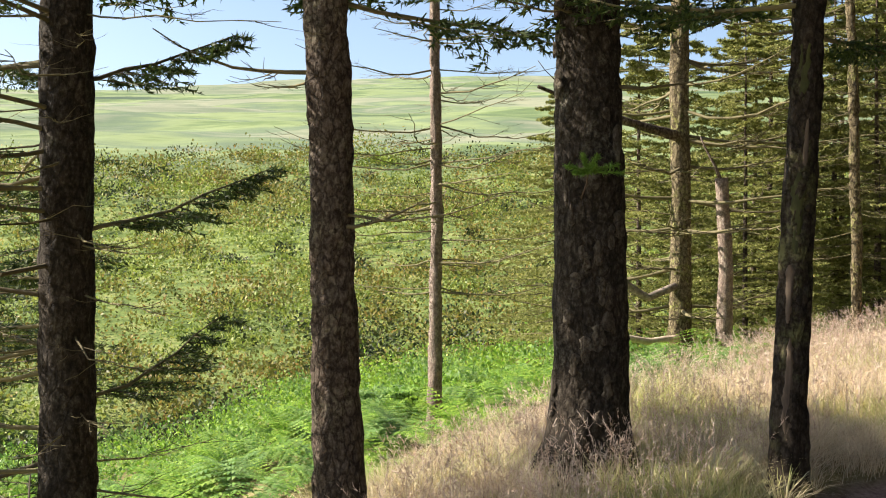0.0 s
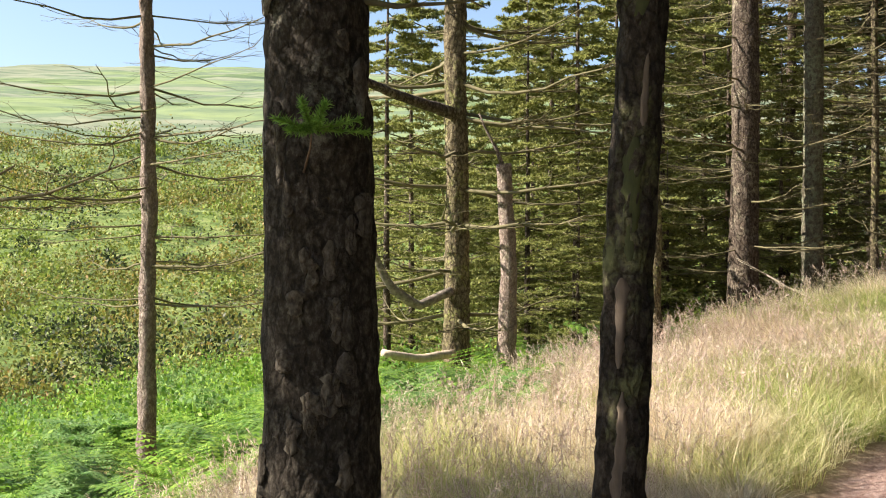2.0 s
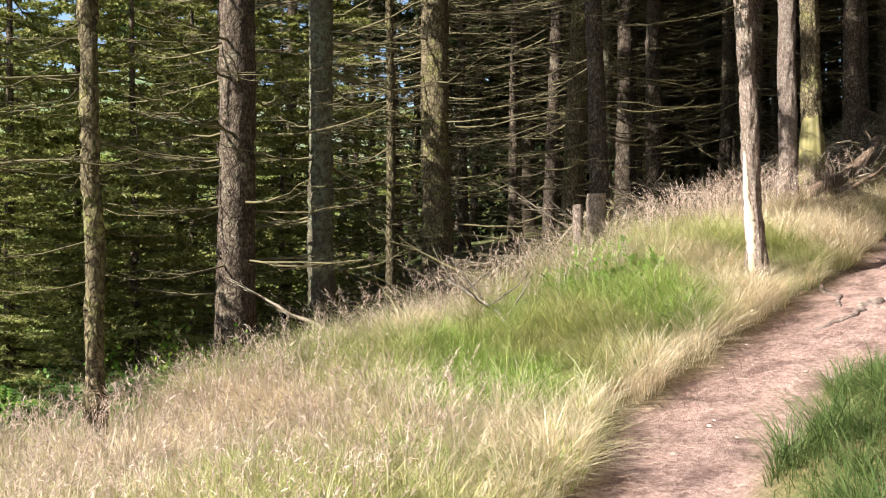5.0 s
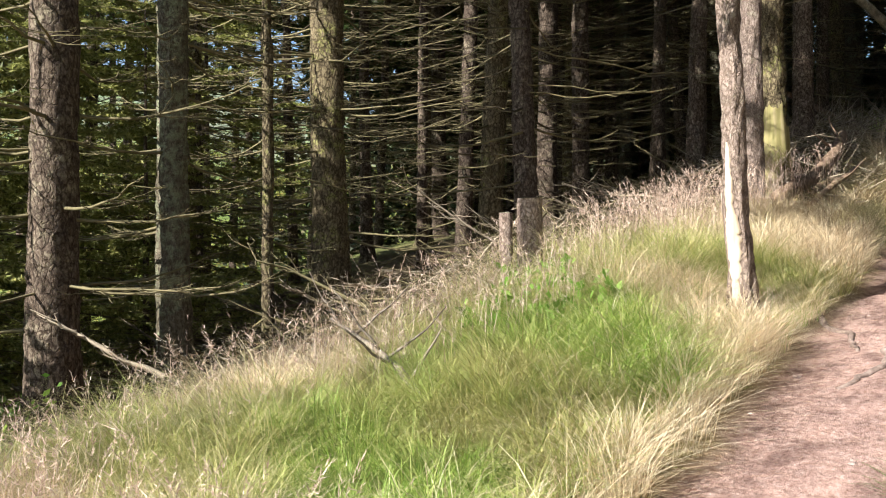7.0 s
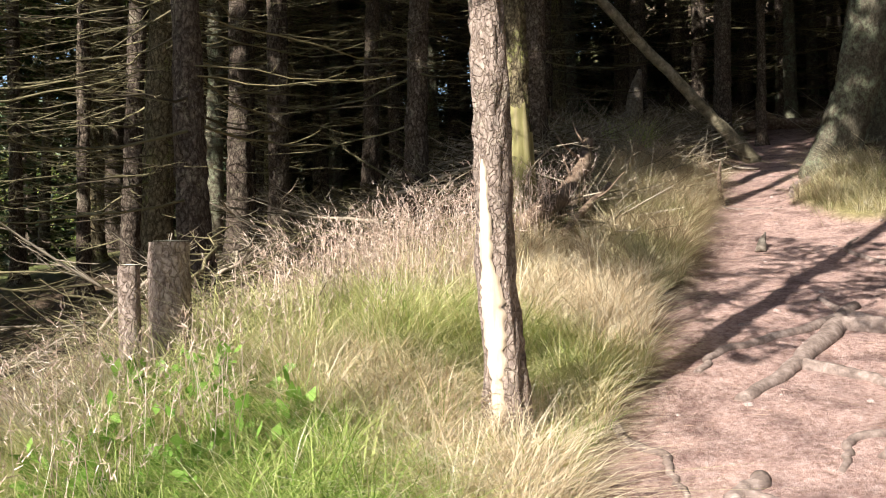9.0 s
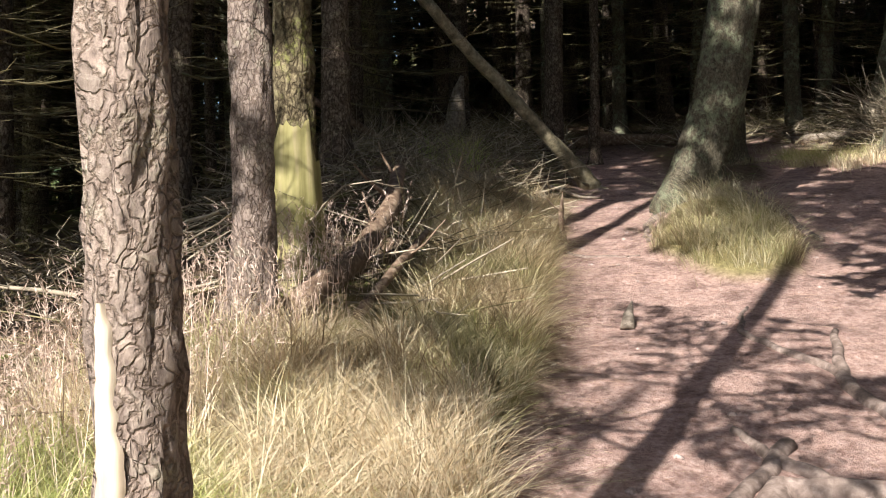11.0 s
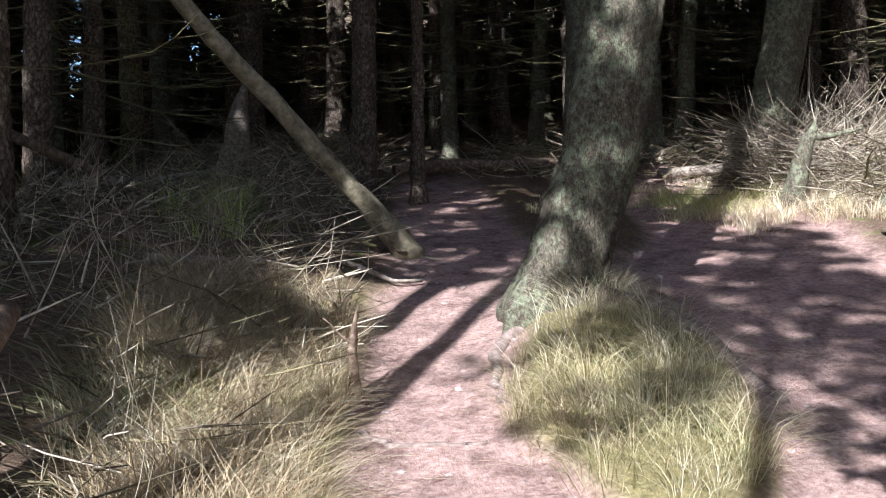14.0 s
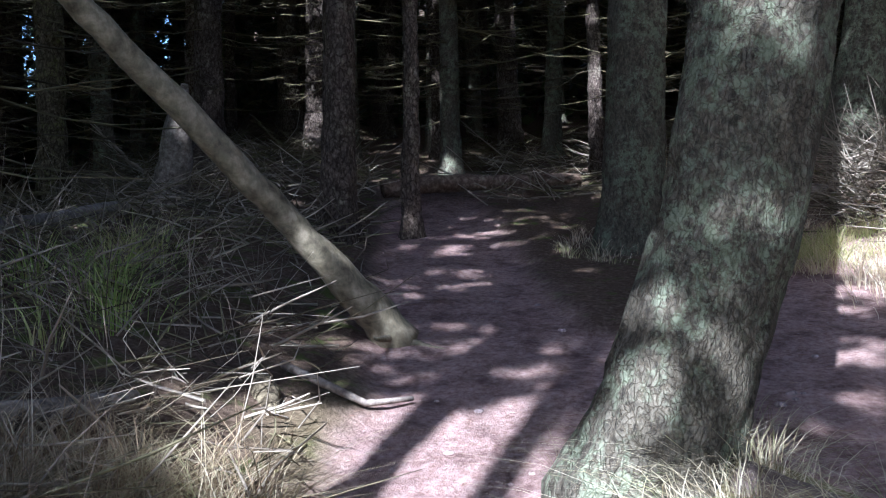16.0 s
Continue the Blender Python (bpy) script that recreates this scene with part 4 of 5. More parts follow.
def seed_heads(name, n, x0, x1, d0, d1, seed, label, keep=growing, tall=0.55):
    rng = np.random.default_rng(seed)
    x, y = grass_points(rng, n, x0, x1, d0, d1, keep)
    z = ground_z(x, y)
    s = Soup()
    V, T, base = [], [], 0
    for a, b2, c in zip(x, y, z):
        h = tall * rng.uniform(0.6, 1.2)
        az = rng.uniform(0, 6.28)
        ln = rng.uniform(0.12, 0.6) * h
        dd = np.array([math.cos(az), math.sin(az), 0])
        tip = np.array([a, b2, c + h]) + dd * ln
        root = np.array([a, b2, c])
        sd = np.array([-dd[1], dd[0], 0]) * 0.0012
        low = tip * 0.75 + root * 0.25 - dd * ln * 0.2
        V.append(np.array([root - sd, root + sd, low + sd, low - sd]))
        T.append(np.array([[0, 1, 2], [0, 2, 3]]) + base)
        base += 4
        m = 12
        f = rng.uniform(0, 1, (m, 1))
        p = low + (tip - low) * f
        o = rng.normal(0, 1, (m, 3)) * 0.022 * (1.2 - f) + (tip - low) * 0.16
        w = np.cross(o, rng.normal(0, 1, (m, 3)))
        w /= np.linalg.norm(w, axis=1, keepdims=True) + 1e-9
        tri = np.stack([p - w * 0.0022, p + w * 0.0022, p + o], 1).reshape(-1, 3)
        V.append(tri)
        T.append(np.arange(3 * m).reshape(-1, 3) + base)
        base += 3 * m
    return tagged(mesh_ob(name, np.vstack(V), np.vstack(T), SEED, smooth_shade=False), label, "grass", kind="stuff")


seed_heads("seed_grass", 5000, 0.5, 7.5, 0.9, 4.8, 20, "pinkish feathery seed heads over the lower bank", tall=0.42)
seed_heads("seed_grass", 1500, 7.0, 13.5, 1.5, 3.2, 21, "pinkish feathery seed heads of tall grass on the bank", tall=0.5,
           keep=lambda x, y: growing(x, y) & (y - line(TRAIL, x) > forest_edge(x) - 0.9 + 0.4 * wave(x, y, 1.5, 3)))
seed_heads("seed_grass", 1500, 12, 16.5, 1.3, 3.0, 22, "brown feathery seed heads at the wood's edge", tall=0.5)

# ---- stump ----
def stump(x, y):
    root = new("tree_stump")
    root.location = (x, y, gz(x, y))
    tagged(root, "pale weathered split tree stump standing in the grass", "stump")
    rng = np.random.default_rng(5)
    for k, (ox, oy, r, h) in enumerate([(0.03, -0.03, 0.085, 0.68), (-0.06, 0.11, 0.045, 0.58)]):
        n, seg = 26, 22
        hs = np.linspace(-0.1, h, n)
        a = np.linspace(0, 2 * np.pi, seg, endpoint=False)
        H, A = np.meshgrid(hs, a, indexing="ij")
        R = r * (1 + 0.5 * np.exp(-np.clip(H, 0, 1) / 0.1) + 0.09 * np.sin(3 * A + k) + 0.05 * np.sin(7 * A + 9 * H) + rng.normal(0, 0.02, H.shape))
        v = np.stack([ox + R * np.cos(A), oy + R * np.sin(A), H], 2).reshape(-1, 3)
        i, j = np.meshgrid(np.arange(n - 1), np.arange(seg), indexing="ij")
        i, j = i.ravel(), j.ravel()
        q = np.stack([i * seg + j, i * seg + (j + 1) % seg, (i + 1) * seg + (j + 1) % seg, (i + 1) * seg + j], 1)
        mesh_ob("trunk" if k == 0 else "splinter", v, q, BARK_PALE, root)
        e = np.array(v[-seg:])
        c = e.mean(0) + np.array([0, 0, 0.008])
        mesh_ob("sawn_top", np.vstack([e * 0.99 + c * 0.01 + np.array([0, 0, 0.004]), c]), np.stack([np.arange(seg), (np.arange(seg) + 1) % seg, np.full(seg, seg)], 1), ENDGRAIN, root)
    return root


stump(11.1, 9.76)


# ---- broken trunks, logs and fallen branches ----
def rod(name, pts, radii, mat, label, category, group="", seg=12, twigs=(), seed=0, lumps=0.12, part="log"):
    """A lying, leaning or standing length of wood; pts in the world. twigs: (share along, direction, length, radius)."""
    rng = np.random.default_rng(seed)
    pts = np.array(pts, dtype=float)
    n = max(10, int(np.linalg.norm(pts[-1] - pts[0]) / 0.09))
    f = np.linspace(0, 1, n)
    src = np.linspace(0, 1, len(pts))
    p = np.stack([np.interp(f, src, pts[:, k]) for k in range(3)], 1)
    wobble = np.convolve(rng.normal(0, 1, n + 6), np.ones(7) / 3.0, "valid")
    r = np.interp(f, np.linspace(0, 1, len(radii)), radii) * (1 + lumps * wobble * 0.5)
    p += np.stack([np.convolve(rng.normal(0, 1, n + 6), np.ones(7) / 7, "valid") for k in range(3)], 1) * 0.35 * r[:, None]
    root = new(name)
    root.location = tuple(pts[0])
    tagged(root, label, category, group)
    s = Soup()
    s.tube(p - pts[0], r, seg)
    s.make(part, mat, root)
    for share, way, length, tr in twigs:
        c0 = np.array([np.interp(share, f, p[:, k]) for k in range(3)]) - pts[0]
        way = np.array(way, dtype=float) / np.linalg.norm(way)
        k = np.linspace(0, 1, 6)[:, None]
        c = c0 + way * length * k + np.array([0, 0, 0.12]) * length * k * k + np.cumsum(rng.normal(0, 0.02, (6, 3)), 0) * length
        s = Soup()
        s.tube(c, np.linspace(tr, tr * 0.3, 6), 6)
        s.make("twig", mat, root)
    return root


zs = gz(5.39, 11.35)
rod("dead_snag", [(5.39, 11.35, zs - 0.1), (5.37, 11.35, zs + 1.2), (5.33, 11.35, zs + 2.3)], [0.105, 0.085, 0.08], BARK_PALE,
    "broken-off dead conifer trunk with a crooked dead twig at its top", "dead tree", twigs=[(0.98, (-0.5, 0, 1), 0.55, 0.025), (0.5, (1, 0, 0.3), 0.3, 0.01), (0.6, (-1, 0, 0.1), 0.25, 0.01),
    (0.35, (1, -0.2, 0.2), 0.25, 0.01)], seg=20, seed=1, part="trunk")
rod("leaning_trunk", [(21.68, 7.87, 3.36), (21.44, 8.41, 3.98), (21.1, 9.2, 4.86), (20.78, 9.9, 5.68), (20.5, 10.6, 6.44), (20.2, 11.3, 7.22)], [0.12, 0.075, 0.068, 0.062, 0.055, 0.045], OLDWOOD,
    "grey barkless dead trunk leaning across the brushwood", "fallen tree", seg=20, seed=2, lumps=0.06, part="trunk",
    twigs=[(0.02, (-0.3, -0.6, -0.2), 0.35, 0.04), (0.03, (0.6, -0.5, -0.2), 0.4, 0.04), (0.02, (-0.9, 0.2, -0.1), 0.35, 0.03), (0.5, (0, 1, 0.5), 0.2, 0.01)])
rod("fallen_log", [(14.5, 9.1, gz(14.5, 9.1) + 0.12), (15.3, 9.0, gz(15.3, 9.0) + 0.22), (16.2, 9.03, gz(16.2, 9.0) + 0.36), (16.9, 9.12, gz(16.9, 9.1) + 0.5)], [0.085, 0.07, 0.06, 0.045], LOG,
    "brown fallen log with broken stubs lying on brushwood", "log", "fallen logs", seed=3, seg=16,
    twigs=[(0.25, (0, 0.2, 1), 0.18, 0.012), (0.5, (-0.2, 0.3, 1), 0.22, 0.014), (0.7, (-0.8, 0.5, 0.5), 0.35, 0.02), (0.9, (0.3, 0.5, 0.9), 0.3, 0.015)])
rod("fallen_log", [(14.7, 8.85, gz(14.7, 8.85) + 0.08), (15.4, 8.78, gz(15.4, 8.8) + 0.2), (16.0, 8.75, gz(16, 8.75) + 0.3)], [0.03, 0.028, 0.02], LOG,
    "thin pale fallen branch lying below the thicker log", "log", "fallen logs", seed=4, twigs=[(0.6, (0.3, -0.6, 0.5), 0.3, 0.01)])
rod("fallen_log", [(21.2, 10.5, gz(21.2, 10.5) + 0.12), (23.8, 10.1, gz(23.8, 10.1) + 0.16)], [0.055, 0.06], DEADWOOD, "pale grey fallen log lying in the brushwood", "log", "fallen logs", seed=5)
rod("fallen_log", [(19.1, 9.3, gz(19.1, 9.3) + 0.16), (19.75, 8.75, gz(19.75, 8.75) + 0.12)], [0.035, 0.035], DEADWOOD, "short pale fallen log with a sawn end in the brushwood", "log", "fallen logs", seed=6)
rod("fallen_log", [(27.6, 8.4, gz(27.6, 8.4) + 0.12), (28.3, 6.1, gz(28.3, 6.1) + 0.1)], [0.11, 0.09], LOG, "dark fallen log lying across the wood floor behind the trail", "log", "fallen logs", seed=7)
rod("fallen_log", [(26.4, 5.0, gz(26.4, 5) + 0.1), (25.8, 4.0, gz(25.8, 4) + 0.12)], [0.07, 0.06], DEADWOOD, "pale fallen log beside the brush pile", "log", "fallen logs", seed=8)
rod("fallen_log", [(22.5, 10.2, gz(22.5, 10.2)), (20.9, 11.0, gz(20.9, 11) + 0.7)], [0.05, 0.04], LOG, "brown broken bough propped up in the brushwood", "log", "fallen logs", seed=9)
rod("curved_branch", [(20.75, 8.39, gz(20.75, 8.39) + 0.05), (20.6, 8.2, gz(20.6, 8.2) + 0.06), (20.55, 8.0, gz(20.55, 8.0) + 0.04), (20.7, 7.8, gz(20.7, 7.8) + 0.03)], [0.02, 0.018, 0.012], DEADWOOD,
    "curved grey fallen branch at the edge of the trail", "branch", "fallen branches", seed=10)
zb = gz(25.3, 10.1)
rod("rotten_stump", [(25.5, 10.25, zb - 0.1), (25.3, 10.1, zb + 0.5), (25.1, 9.95, zb + 1.05)], [0.24, 0.16, 0.12, 0.03], DEADWOOD, "tall rotten grey stump leaning in the wood", "stump", seg=18, seed=11, part="trunk", lumps=0.2)
zb = gz(23.1, 4.2)
rod("broken_stump", [(23.2, 4.35, zb - 0.1), (23.15, 4.25, zb + 0.4), (23.1, 4.15, zb + 0.72)], [0.13, 0.095, 0.075, 0.03], BARK_LICHEN, "short broken stump beside the brush pile", "stump", seg=16, seed=12, part="trunk", lumps=0.2,
    twigs=[(0.8, (0.1, -1, 0.1), 0.5, 0.04), (0.9, (0.2, -0.3, 1), 0.2, 0.02)])
a = np.linspace(0, 1, 12)
rod("hooked_branch", np.stack([19.9 + 0.05 * a, 4.72 - 0.5 * a * a - 0.1 * a, 4.95 - 1.1 * a + 0.75 * a ** 3], 1)[::-1], [0.035, 0.03, 0.02], BARK_GREEN, "yellowish hooked dead bough hanging beside the clearing", "branch", seed=13, part="bough")
zb = gz(15.89, 7.52)
rod("root_stub", [(15.8, 7.52, zb - 0.02), (15.87, 7.52, zb + 0.07), (15.95, 7.5, zb + 0.14)], [0.045, 0.035, 0.022, 0.005], DEADWOOD, "pale split root stub rising from the trail", "root", seed=18, part="stub", lumps=0.03)
zb = gz(18.35, 8.05)
rod("broken_stub", [(18.35, 8.05, zb - 0.05), (18.36, 8.07, zb + 0.2), (18.4, 8.05, zb + 0.42)], [0.035, 0.025, 0.022, 0.004], LOG, "thin ragged dead stub at the edge of the trail", "stump", seed=19, part="stub", lumps=0.08,
    twigs=[(0.6, (-0.3, 0.6, 0.5), 0.2, 0.008)])
rod("rotten_log", [(20.3, 8.35, gz(20.3, 8.35) + 0.0), (20.75, 8.55, gz(20.75, 8.55) + 0.02)], [0.03, 0.07, 0.07, 0.03], BARK_GREEN, "low mossy rotten log end beside the trail", "log", "fallen logs", seed=21, part="log", lumps=0.3)
# the crooked boughs low on the mossy spruce
rod("crooked_bough", [(4.85, 11.6, 1.25), (4.45, 11.5, 1.1), (4.15, 11.45, 1.3), (3.9, 11.4, 1.75), (3.8, 11.4, 2.0)], [0.05, 0.045, 0.03, 0.02], DEADWOOD, "pale crooked dead bough curving up from the mossy spruce", "branch", seed=14, part="bough")
rod("crooked_bough", [(4.85, 11.5, 0.62), (4.4, 11.3, 0.6), (4.0, 11.2, 0.68)], [0.045, 0.04, 0.035], BARE, "pale broken dead bough above the bracken", "branch", seed=15, part="bough", twigs=[(0.2, (0, 0, -1), 0.4, 0.015)])
rod("crooked_bough", [(4.85, 11.6, 3.05), (4.2, 11.4, 3.15), (3.5, 11.2, 3.35), (3.0, 11.1, 3.5)], [0.06, 0.05, 0.03, 0.02], BARK, "thick dark dead bough high on the mossy spruce", "branch", seed=16, part="bough",
    twigs=[(0.5, (-0.3, 0, -1), 0.8, 0.012), (0.7, (-1, 0, 1), 0.6, 0.012)])
# dead bough in the bank's grass
z1 = gz(8.7, 8.9)
rod("bleached_branch", [(8.85, 8.9, z1 + 0.1), (9.05, 9.25, z1 + 0.28), (9.25, 9.6, z1 + 0.36), (9.35, 10.0, z1 + 0.5)], [0.028, 0.022, 0.015, 0.008], DEADWOOD, "bleached dead branch with forked twigs lying in the bank grass", "branch", seed=17, part="bough",
    twigs=[(0.25, (0.6, -0.3, 0.9), 0.3, 0.012), (0.5, (0.8, -0.4, 0.5), 0.4, 0.009), (0.6, (-0.4, 0.4, 0.6), 0.4, 0.01), (0.8, (0.5, -0.5, 0.5), 0.4, 0.01), (0.9, (-0.2, 0.6, 0.8), 0.35, 0.008), (0.4, (-0.8, 0.2, 0.4), 0.4, 0.01)])


# Bare wood where bark is gone
def scar(parent, sp, r, z0, z1, az, half, mat, seed, proud=0.012, label="", name="bare_patch"):
    rng = np.random.default_rng(seed)
    n, k = max(8, int((z1 - z0) / 0.018)), 13
    zz = np.linspace(z0, z1, n)
    taper = np.minimum(1, 7 * np.minimum(np.linspace(0, 1, n), np.linspace(1, 0, n)) + 0.25) * (0.8 + 0.25 * np.sin(zz * 9 + seed) + rng.normal(0, 0.07, n))
    u = np.linspace(-1, 1, k)
    V = []
    for z, w in zip(zz, taper):
        c = along(sp, z)
        rr = r * (1 + 0.12 * math.exp(-max(0, z) / 0.6) + 0.5 * math.exp(-max(0, z + 0.05) / 0.16)) * (1 - 0.03 * z) + proud - 0.012 * u ** 4
        el, er = rng.uniform(0.72, 1.12, 2)
        aa = az + half * w * np.where(u < 0, u * el, u * er)
        V.append(np.stack([c[0] + rr * np.cos(aa), c[1] + rr * np.sin(aa), np.full(k, z)], 1))
    i, j = np.meshgrid(np.arange(n - 1), np.arange(k - 1), indexing="ij")
    b0 = (i * k + j).ravel()
    return mesh_ob(name, np.vstack(V), np.stack([b0, b0 + 1, b0 + k + 1, b0 + k], 1), mat, parent, label=label)


def sleeve(parent, sp, r, top, mat, seed, label):
    """The barkless foot of a trunk, with a ragged upper edge."""
    rng = np.random.default_rng(seed)
    n, k = 44, 40
    a2 = np.linspace(0, 2 * np.pi, k, endpoint=False)
    tops = top * (1 + 0.12 * np.sin(2 * a2 + 1) + 0.05 * np.sin(5 * a2) + rng.normal(0, 0.025, k))
    V = []
    for f in np.linspace(0, 1, n):
        z = -0.2 + (tops + 0.2) * f
        c = np.stack([along(sp, max(0, v)) for v in z])
        lob = 0.5 + 0.5 * np.cos(a2 * 5 + 2.0)
        rr = r * (1 + 0.65 * np.exp(-np.clip(z, 0, 9) / 0.17) * (0.35 + lob) + 0.13 * np.exp(-np.clip(z, 0, 9) / 0.6)) + 0.012 - 0.03 * max(0, f - 0.93)
        rr = rr + 0.004 * np.sin(a2 * 9 + z * 3)
        V.append(np.stack([c[:, 0] + rr * np.cos(a2), c[:, 1] + rr * np.sin(a2), z], 1))
    i, j = np.meshgrid(np.arange(n - 1), np.arange(k), indexing="ij")
    i, j = i.ravel(), j.ravel()
    j2 = (j + 1) % k
    return mesh_ob("barkless_foot", np.vstack(V), np.stack([i * k + j, i * k + j2, (i + 1) * k + j2, (i + 1) * k + j], 1), mat, parent, label=label)


for (name, parent, sp, r) in TRUNKS:
    if name == "w":
        scar(parent, sp, r, 0.72, 1.15, -3.4, 0.42, BARE, 1, 0.007, "bleached bare wood")
        scar(parent, sp, r, 0.1, 0.78, -3.3, 0.68, BARE, 9, 0.007, "bleached bare wood")
    if name == "t6":
        scar(parent, sp, r, 0.98, 1.3, -2.4, 0.36, TANWOOD, 21, 0.002, "tan bare wood")
        scar(parent, sp, r, 0.35, 0.9, -2.2, 0.35, TANWOOD, 22, 0.002, "tan bare wood")
        scar(parent, sp, r, 1.36, 1.8, -2.1, 0.6, GREENWOOD, 23, 0.001, "green bare wood")
        scar(parent, sp, r, 1.84, 2.1, -1.8, 0.3, TANWOOD, 24, 0.002, "tan bare wood")
        scar(parent, sp, r, 2.2, 2.6, -2.2, 0.5, GREENWOOD, 25, 0.001, "green bare wood")
    if name == "thick":
        rp = np.random.default_rng(61)
        for k in range(34):
            z0 = rp.uniform(0.3, 2.9)
            scar(parent, sp, r, z0, z0 + rp.uniform(0.07, 0.17), rp.uniform(-3.1, -1.0), rp.uniform(0.12, 0.24), PLATE, 30 + k, 0.02, name="bark_plate")
    if name == "w3":
        sleeve(parent, sp, r, 0.86, MOSSWOOD, 2, "greenish bare wood")


# Sprig of young growth on the thick trunk
root = new("spruce_sprig")
root.location = (1.80, 5.44, 2.03)
tagged(root, "bright green spruce sprig growing from the thick trunk", "sprig")
tw, lf = Soup(), Soup()
rs = np.random.default_rng(8)
for a, el, L in [(-2.9, 0.2, 0.14), (-2.2, 0.75, 0.13), (-1.2, 0.8, 0.12), (-0.3, 0.25, 0.17), (-0.1, 0.0, 0.2), (-1.6, 0.2, 0.13), (-2.7, -0.1, 0.1)]:
    d = np.array([math.cos(a) * math.cos(el), math.sin(a) * math.cos(el), math.sin(el)])
    c = np.linspace(0, 1, 6)[:, None] * d * L
    tw.tube(c, np.linspace(0.003, 0.001, 6), 4)
    v, t = needles(rs, c[:-1], np.diff(c, axis=0), 48, 0.034, 0.006)
    lf.add(v, t)
tw.tube(np.array([[0, 0, 0], [0.01, 0.06, -0.06], [0.02, 0.22, -0.16]]), [0.003, 0.004, 0.005], 5)
tw.make("stem", LOG, root)
lf.make("needles", NEEDLE_YOUNG, root, smooth_shade=False)


# Roots across the trail
def surface_root(pts, r0, r1, seed, label="bare worn tree root lying across the trail"):
    rng = np.random.default_rng(seed)
    pts = np.array(pts)
    n = 26
    f = np.linspace(0, 1, n)
    src = np.linspace(0, 1, len(pts))
    x, y = np.interp(f, src, pts[:, 0]), np.interp(f, src, pts[:, 1])
    x, y = x + np.cumsum(rng.normal(0, 0.006, n)), y + np.cumsum(rng.normal(0, 0.012, n))
    r = np.linspace(r0, r1, n) * (1 + 0.03 * rng.normal(0, 1, n))
    p = np.stack([x, y, ground_z(x, y) - r * 0.05], 1)
    s = Soup()
    s.tube(p - p[0], r, 10)
    o = s.make("tree_root", ROOT)
    o.location = tuple(p[0])
    tagged(o, label, "root", "roots across the trail")


for k, (pts, a, b2) in enumerate([
        ([(13.4, 5.9), (13.6, 6.5), (13.6, 6.95), (13.1, 7.1), (12.73, 7.24), (12.3, 7.45)], 0.09, 0.035), ([(13.3, 6.5), (13.9, 6.95), (14.2, 7.1)], 0.05, 0.02),
        ([(14.03, 6.91), (13.4, 7.2), (13.0, 7.62), (12.6, 7.75)], 0.045, 0.02), ([(12.9, 7.2), (12.7, 6.85), (12.2, 6.75)], 0.05, 0.02), ([(11.4, 7.3), (11.2, 7.4), (10.9, 7.36), (10.5, 7.48)], 0.04, 0.015),
        ([(11.25, 7.38), (11.1, 7.1), (10.8, 7.0)], 0.025, 0.01), ([(13.4, 5.9), (12.6, 6.3), (12.0, 6.6), (11.6, 6.7)], 0.08, 0.03),
        ([(13.4, 6.0), (14.0, 6.3), (14.8, 6.5), (15.6, 6.4)], 0.07, 0.02), ([(12.0, 6.6), (11.8, 7.0), (11.5, 7.1)], 0.03, 0.015),
        ([(19.3, 7.15), (18.9, 7.3), (18.5, 7.3), (18.1, 7.25)], 0.05, 0.015),
        ([(19.3, 6.7), (18.8, 6.2), (18.2, 5.9)], 0.08, 0.03), ([(14.8, 6.5), (15.6, 6.9), (16.2, 6.8)], 0.03, 0.012),
        ([(17.9, 8.0), (17.7, 7.8), (17.75, 7.4)], 0.02, 0.01), ([(11.9, 8.0), (11.6, 7.75), (11.2, 7.6)], 0.03, 0.012)]):
    surface_root(pts, a, b2, 300 + k)


# ---- brushwood ----
BRUSH = []
for k in range(6):
    rng = np.random.default_rng(400 + k)
    s = Soup()
    dead_branch(s, rng, np.array([0, 0, 0.05]), 0, rng.uniform(0.7, 1.3), rng.uniform(0.011, 0.022), 12, 0.0, 0.1, 3, 5, 0.13)
    o = s.make("fallen_branch", TWIG_PALE if k % 2 else TWIG)
    BRUSH.append(o.data)
    bpy.data.objects.remove(o)
rb = np.random.default_rng(41)


def in_brush(x, y):
    dy = y - line(TRAIL, x)
    left = (x > 14.8) & (x < 29) & (dy > 0.9 - 0.4 * (x > 18.3)) & (dy < 5.5)
    right = (x > 22.5) & (x < 30) & (y < 4.6 + 0.25 * (x - 24)) & (y > -0.5)
    wood = (x > 8.5) & (x <= 14.8) & (dy > forest_edge(x) + 0.3) & (dy < 8)
    return left | right | wood | ((x >= 27) & (np.abs(dy) > 0.7) & (x < 34) & (y > -1) & (y < 14))


made = 0
while made < 280:
    x, y = rb.uniform(8.5, 31), rb.uniform(0, 17)
    if (x < 17.5 and y < 9.7) or (x < 23 and 0 < y - float(line(TRAIL, x)) < 1.9) or not in_brush(np.array([x]), np.array([y]))[0]:
        continue
    o = new("fallen_branch", BRUSH[made % 6])
    o.matrix_world = pose(x, y, gz(x, y) + rb.uniform(0.0, 0.16), rb.uniform(-25, 25), rb.uniform(-30, 8), rb.uniform(0, 360)) @ Matrix.Scale(rb.uniform(0.5, 1.1), 4)
    tagged(o, "dry grey fallen branch lying in the brushwood", "branch", "fallen branches")
    made += 1


